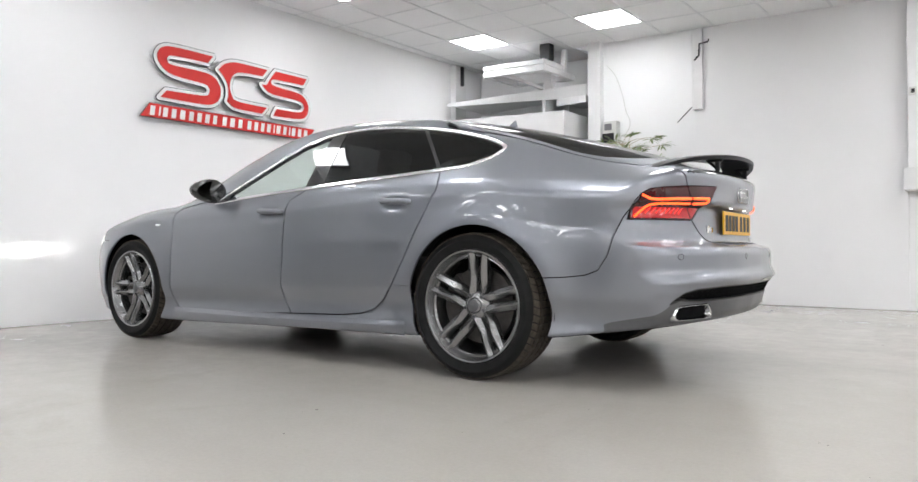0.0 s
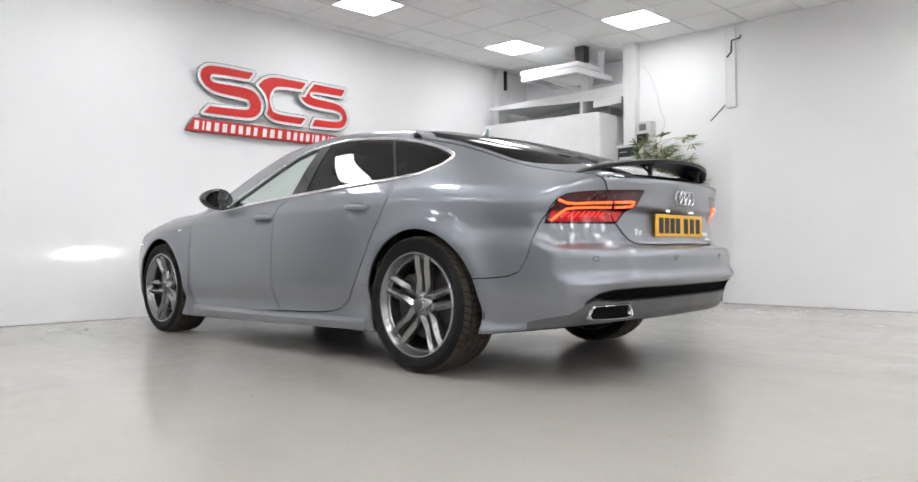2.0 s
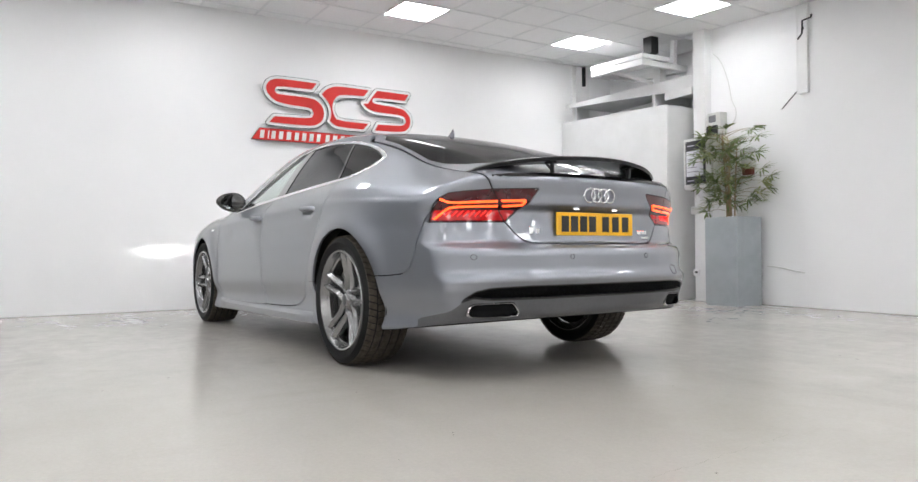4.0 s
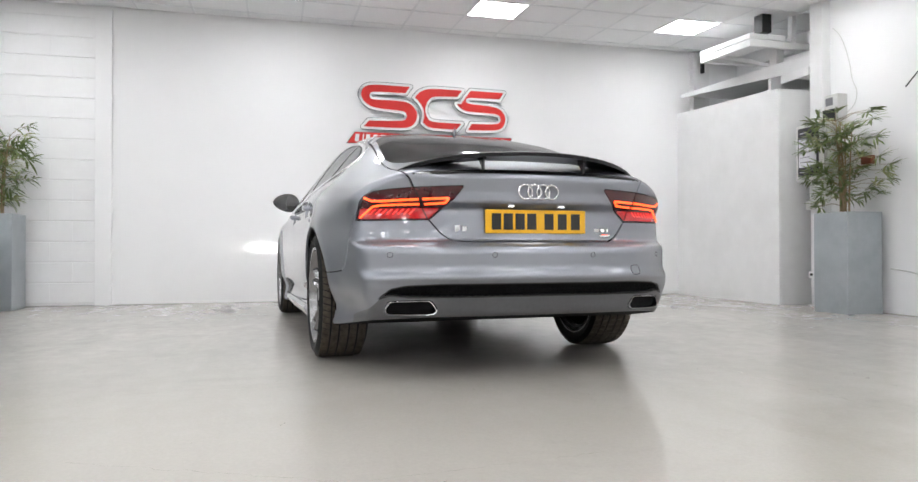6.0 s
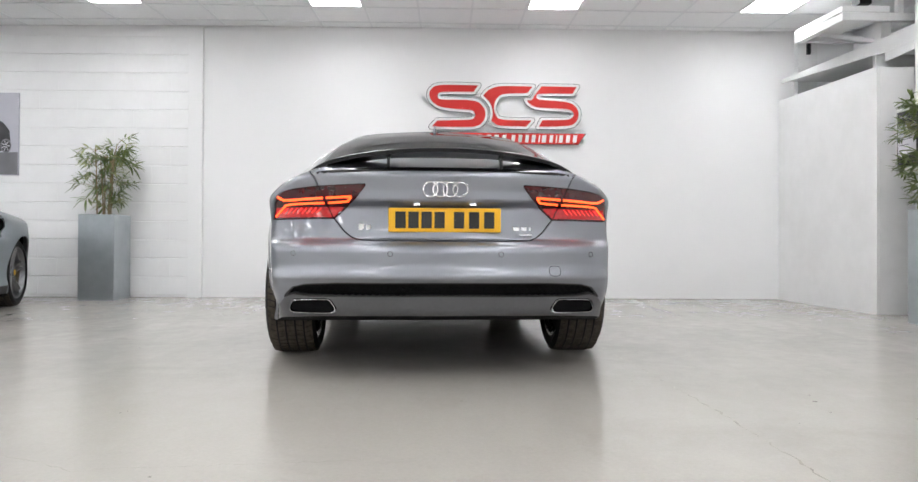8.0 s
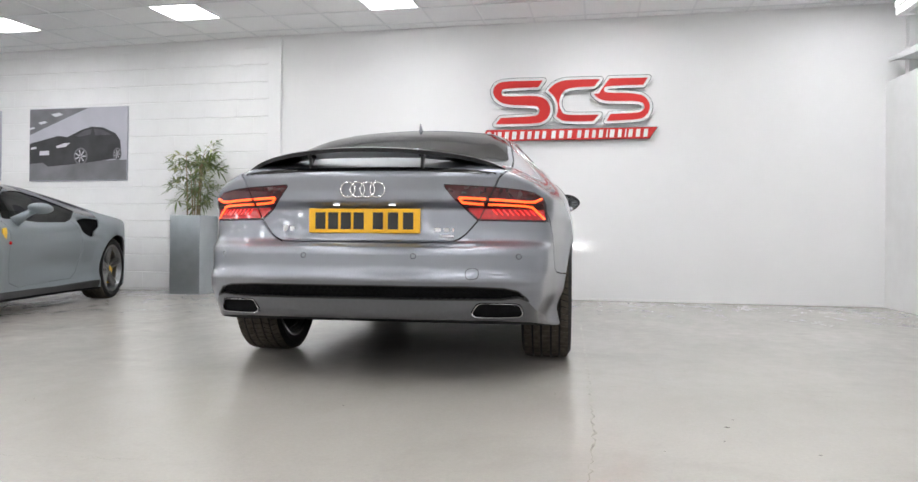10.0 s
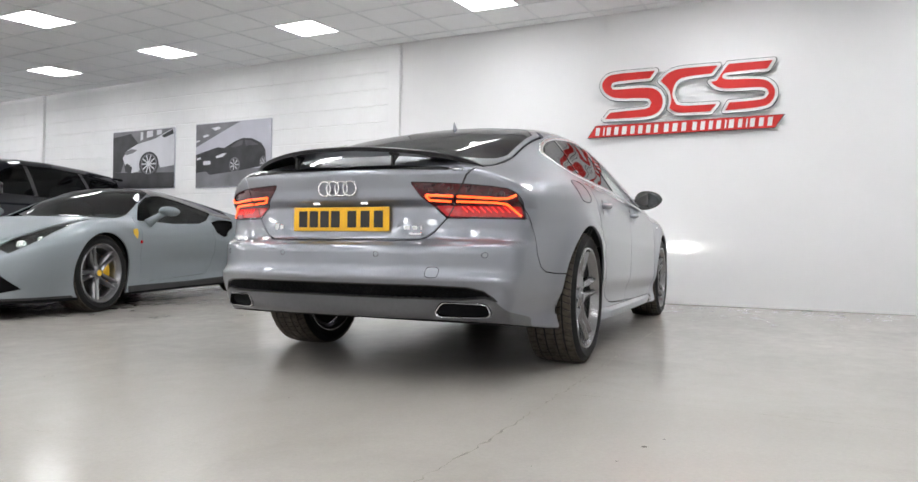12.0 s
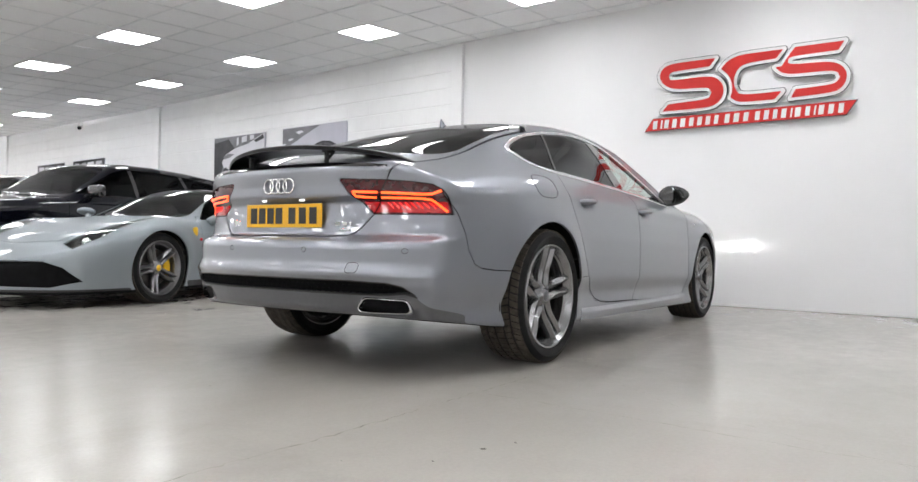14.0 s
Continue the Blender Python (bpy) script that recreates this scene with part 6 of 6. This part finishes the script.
# solid black strip added where the gap by the post lies in shade
thing("recess_gap_shade", "black upright strip standing in for the shade in the gap behind the corner post", "gap", [("panel", (-5.925, 8.16, 2.98), (-5.885, 8.20, 3.26), "black", "")])
# rail, hook and rod on the end wall
thing("wall_channel", "white painted channel fixed on the end wall", "channel", [("web", (-2.51, 8.13, 2.20), (-2.40, YW - .001, 3.12), "white", ""), ("flange", (-2.52, 8.125, 2.20), (-2.50, 8.13, 3.12), "white", ""), ("foot", (-2.40, 8.17, 2.19), (-2.27, YW - .001, 2.225), "white", "")])
hook = empty("door_hook", pose(0, 0, 0), "black bent metal hook on a white channel", "hook")
bm = bmesh.new()
add_tube(bm, [(-2.30, 8.06, 2.96), (-2.31, 8.06, 2.93), (-2.41, 8.07, 2.925), (-2.42, 8.08, 2.80), (-2.475, 8.09, 2.755)], .010, 6)
part("bar", bm, M["black"], hook)
bm = bmesh.new()
add_tube(bm, [(-2.42, 8.08, 2.86), (-2.44, 8.135, 2.86)], .010, 6)
part("stem", bm, M["black"], hook)
rod = empty("latch_rod", pose(0, 0, 0), "thin dark rod leaning from the wall channel", "rod")
bm = bmesh.new()
add_tube(bm, [(-2.515, 8.14, 2.24), (-2.60, 8.13, 2.16), (-2.685, 8.12, 2.075)], .006, 6)
part("bar", bm, M["sign_black"], rod)
tagged(box("trim_wall_step", (-2.47, YW - .035, 0), (-.43, YW, 3.124), M["wall"], bevel=.003), "white panelled bay of the end wall", "wall panel", kind=S)
thing("wall_post", "white painted post on a boxed foot on the end wall", "post", [("shaft", (-.42, 8.06, 1.372), (-.24, YW - .001, 3.05), "white", ""), ("foot_box", (-.455, 8.03, 1.16), (-.20, YW - .001, 1.37), "white", "")])
thing("wall_switch", "small grey switch on a white post", "switch", [("plate", (-.405, 8.05, 2.06), (-.345, 8.0595, 2.14), "grey_box", ""), ("rocker", (-.39, 8.044, 2.08), (-.36, 8.0495, 2.12), "black", "")])

# electrical fittings
cab = thing("control_cabinet", "light grey wall cabinet with a dark framed notice", "cabinet", [
    ("body", (-3.83, 7.93, 1.30), (-3.42, 8.055, 1.895), "grey_box", ""),
    ("door", (-3.82, 7.905, 1.31), (-3.43, 7.929, 1.885), "grey_box", ""),
])
notice = box("notice", (-3.79, 7.900, 1.36), (-3.50, 7.9045, 1.86), M["print_dark"], cab, "dark framed notice")
box("notice_sheet", (-3.775, 7.897, 1.45), (-3.53, 7.8995, 1.745), M["print_white"], cab, "white notice sheet")
for k in range(5):
    box("notice_line", (-3.755, 7.895, 1.70 - k * .05), (-3.60 - .02 * (k % 2), 7.8965, 1.707 - k * .05), M["print_mid"], notice)
for z in (1.395, 1.80):
    box("notice_line", (-3.76, 7.897, z), (-3.66, 7.8995, z + .012), M["print_pale"], notice)
m_ = thing("meter_box", "small grey meter with a dark window on a post", "meter", [
    ("body", (-3.62, 8.08, 1.93), (-3.44, YW - .001, 2.18), "grey_box", ""), ("window", (-3.595, 8.072, 2.07), (-3.50, 8.0795, 2.15), "print_mid", ""), ("cover", (-3.62, 8.06, 1.90), (-3.47, 8.079, 2.03), "black", "")])
thing("isolator_switch", "grey isolator with a brown valve handle", "switch", [("body", (-3.20, 8.12, 1.50), (-3.06, YW - .001, 1.72), "grey_box", ""), ("handle", (-3.14, 8.06, 1.42), (-3.02, 8.115, 1.50), "brown", "reddish brown handle")])
thing("wall_socket", "white double socket on the wall post", "socket", [("plate", (-3.845, 8.045, 1.02), (-3.70, 8.0595, 1.11), "grey_box", ""), ("switch", (-3.80, 8.041, 1.075), (-3.785, 8.0445, 1.092), "white", ""), ("switch", (-3.76, 8.041, 1.075), (-3.745, 8.0445, 1.092), "white", "")])
thing("wall_socket", "small white socket low on the post", "socket", [("plate", (-3.82, 8.045, .30), (-3.73, 8.0595, .37), "white", ""), ("pins", (-3.795, 8.041, .325), (-3.755, 8.0445, .35), "black", "")])


def cable(points, r, mat, label):
    th = empty("cable", pose(0, 0, 0), label, "cable")
    q = [Vector(p) for p in points]
    for _ in range(2):
        s = [q[0]]
        for a, b in zip(q, q[1:]):
            s += [a * .75 + b * .25, a * .25 + b * .75]
        q = s + [q[-1]]
    bm = bmesh.new()
    add_tube(bm, q, r, 6)
    part("wire", bm, M[mat], th, "", True)


cable([(-3.62, 8.19, 2.90), (-3.50, 8.19, 2.78), (-3.40, 8.19, 2.50), (-3.37, 8.19, 2.30), (-3.30, 8.19, 2.18), (-3.33, 8.19, 2.05), (-3.45, 8.19, 1.98)], .004, "grey_box", "thin grey cable hanging down the wall")
cable([(-3.77, 8.05, 1.31), (-3.77, 8.04, 1.22), (-3.76, 8.04, 1.11)], .010, "white", "white conduit below the cabinet")
cable([(-3.74, 8.04, 1.30), (-3.73, 8.05, 1.20), (-3.60, 8.17, 1.18), (-3.45, 8.185, 1.19)], .008, "white", "white cable from the cabinet to the wall")
cable([(-2.93, 8.19, .42), (-2.75, 8.19, .405), (-2.60, 8.19, .37), (-2.48, 8.16, .36)], .006, "grey_box", "grey cable low along the wall")
# small dome camera on the far wall
th = empty("security_camera", pose(XW + .06, -9.97, 3.09), "small black camera on the far wall", "camera")
bm = bmesh.new()
bmesh.ops.create_uvsphere(bm, u_segments=16, v_segments=10, radius=.045)
part("dome", bm, M["gloss"], th, "", True)
bm = bmesh.new()
add_box(bm, (-.06, -.05, .03), (.02, .05, .12), .01)
part("bracket", bm, M["white"], th)

# ---- grimy seam between floor and walls ----
tagged(box("trim_seam_west", (XW + .0052, -6.6, -.002), (XW + .016, 7.86, .004), M["crack"], bevel=.001), "dark grimy seam along the wall's foot", "seam", kind=S)
tagged(box("trim_seam_north", (-3.6, YW - .047, -.002), (XE, YW - .036, .004), M["crack"], bevel=.001), "dark grimy seam along the wall's foot", "seam", kind=S)

# ---- floor: fine cracks and dark specks ----
def crack(points, width, seed):
    rnd = random.Random(seed)
    line = []
    for (ax, ay), (bx, by) in zip(points, points[1:]):
        n = max(2, int(math.hypot(bx - ax, by - ay) / .03))
        for k in range(n):
            u = k / n
            line.append((ax + (bx - ax) * u + rnd.uniform(-.009, .009), ay + (by - ay) * u + rnd.uniform(-.009, .009)))
    bm = bmesh.new()
    prev = None
    for i, (x, y) in enumerate(line):
        dx, dy = line[min(i + 1, len(line) - 1)][0] - line[max(i - 1, 0)][0], line[min(i + 1, len(line) - 1)][1] - line[max(i - 1, 0)][1]
        l = math.hypot(dx, dy) or 1
        w = width * rnd.choice((.15, .4, .6, 1.0, .3))
        pair = bm.verts.new((x - dy / l * w, y + dx / l * w, .0006)), bm.verts.new((x + dy / l * w, y - dx / l * w, .0006))
        if prev:
            bm.faces.new((prev[0], prev[1], pair[1], pair[0]))
        prev = pair
    return tagged(solid("floor_crack", bm, M["crack"]), "fine dark crack line in the painted floor", "floor crack", kind=S)


crack([(-3.6, 4.70), (-2.25, 4.76), (-.94, 4.81), (-.1, 4.84), (.75, 4.83), (2.2, 4.86)], .0055, 1)
crack([(-.93, 4.81), (-.94, 5.55), (-.93, 6.15), (-.95, 7.3)], .0036, 2)
crack([(-1.8, 4.78), (-1.2, 5.6), (-.9, 6.4)], .0016, 3)
crack([(.2, 2.0), (.6, 2.8), (.5, 3.6)], .0012, 5)
bm = bmesh.new()
rnd = random.Random(9)
spots = [(-.28, 5.30, .012), (-.40, 5.34, .006), (-.09, 5.26, .005), (-1.75, 1.96, .008)] + [(rnd.uniform(-5, 2.0), rnd.uniform(-1.5, 7.6), rnd.uniform(.002, .006)) for _ in range(90)]
for x, y, r in spots:
    n = 7
    bm.faces.new([bm.verts.new((x + r * rnd.uniform(.6, 1.2) * math.cos(a), y + r * rnd.uniform(.6, 1.2) * math.sin(a), .0008)) for a in (2 * math.pi * k / n for k in range(n))])
tagged(solid("floor_specks", bm, M["scuff"]), "scattered dark specks of grit on the floor", "grit", kind="stuff")

# ---- painted blockwork of the long wall, block by block ----
def add_block(bm, x, y, z, w):
    """A block with its long edges chamfered towards the bed joints; the end joints are nearly closed."""
    sec = ((-.01, .0025), (.002, .0025), (.0075, .0085), (.0075, .2151), (.002, .2211), (-.01, .2211))
    a, b = ([bm.verts.new((x + dx, y + e, z + dz)) for dx, dz in sec] for e in (.0005, w - .0005))
    for k in range(6):
        bm.faces.new((a[k], a[(k + 1) % 6], b[(k + 1) % 6], b[k]))
    bm.faces.new(a[::-1])
    bm.faces.new(b)


def block_mesh(w):
    bm = bmesh.new()
    add_block(bm, 0, 0, 0, w)
    me = bpy.data.meshes.new("block")
    bm.to_mesh(me)
    bm.free()
    me.materials.append(M["block"])
    return me


BW, CH, Z0 = .45, .2236, .027
full = block_mesh(BW)
near, far = [], []
for bay0, bay1 in ((-6.64, .69), (-14.03, -6.81)):
    for row in range(14):
        y = bay1
        first = True
        while y > bay0 + .02:
            w = BW / 2 if first and row % 2 else BW
            first = False
            w = min(w, y - bay0)
            y -= w
            (near if y > -5.2 and w == BW and row < 14 else far).append((y, Z0 + row * CH, w))
near.sort(key=lambda b: -b[0])
far += near[300:]
wall = bpy.data.objects["wall_west"]
for y, z, w in near[:300]:
    ob = new("block", full)
    ob.parent = wall
    ob.location = (XW + random.uniform(-.0003, .0003), y, z)
bm = bmesh.new()
for y, z, w in far:
    d = random.uniform(-.0003, .0003)
    add_block(bm, XW + d, y, z, w)
tagged(solid("blocks_far", bm, M["block"], wall), "white painted concrete blocks", kind="stuff")
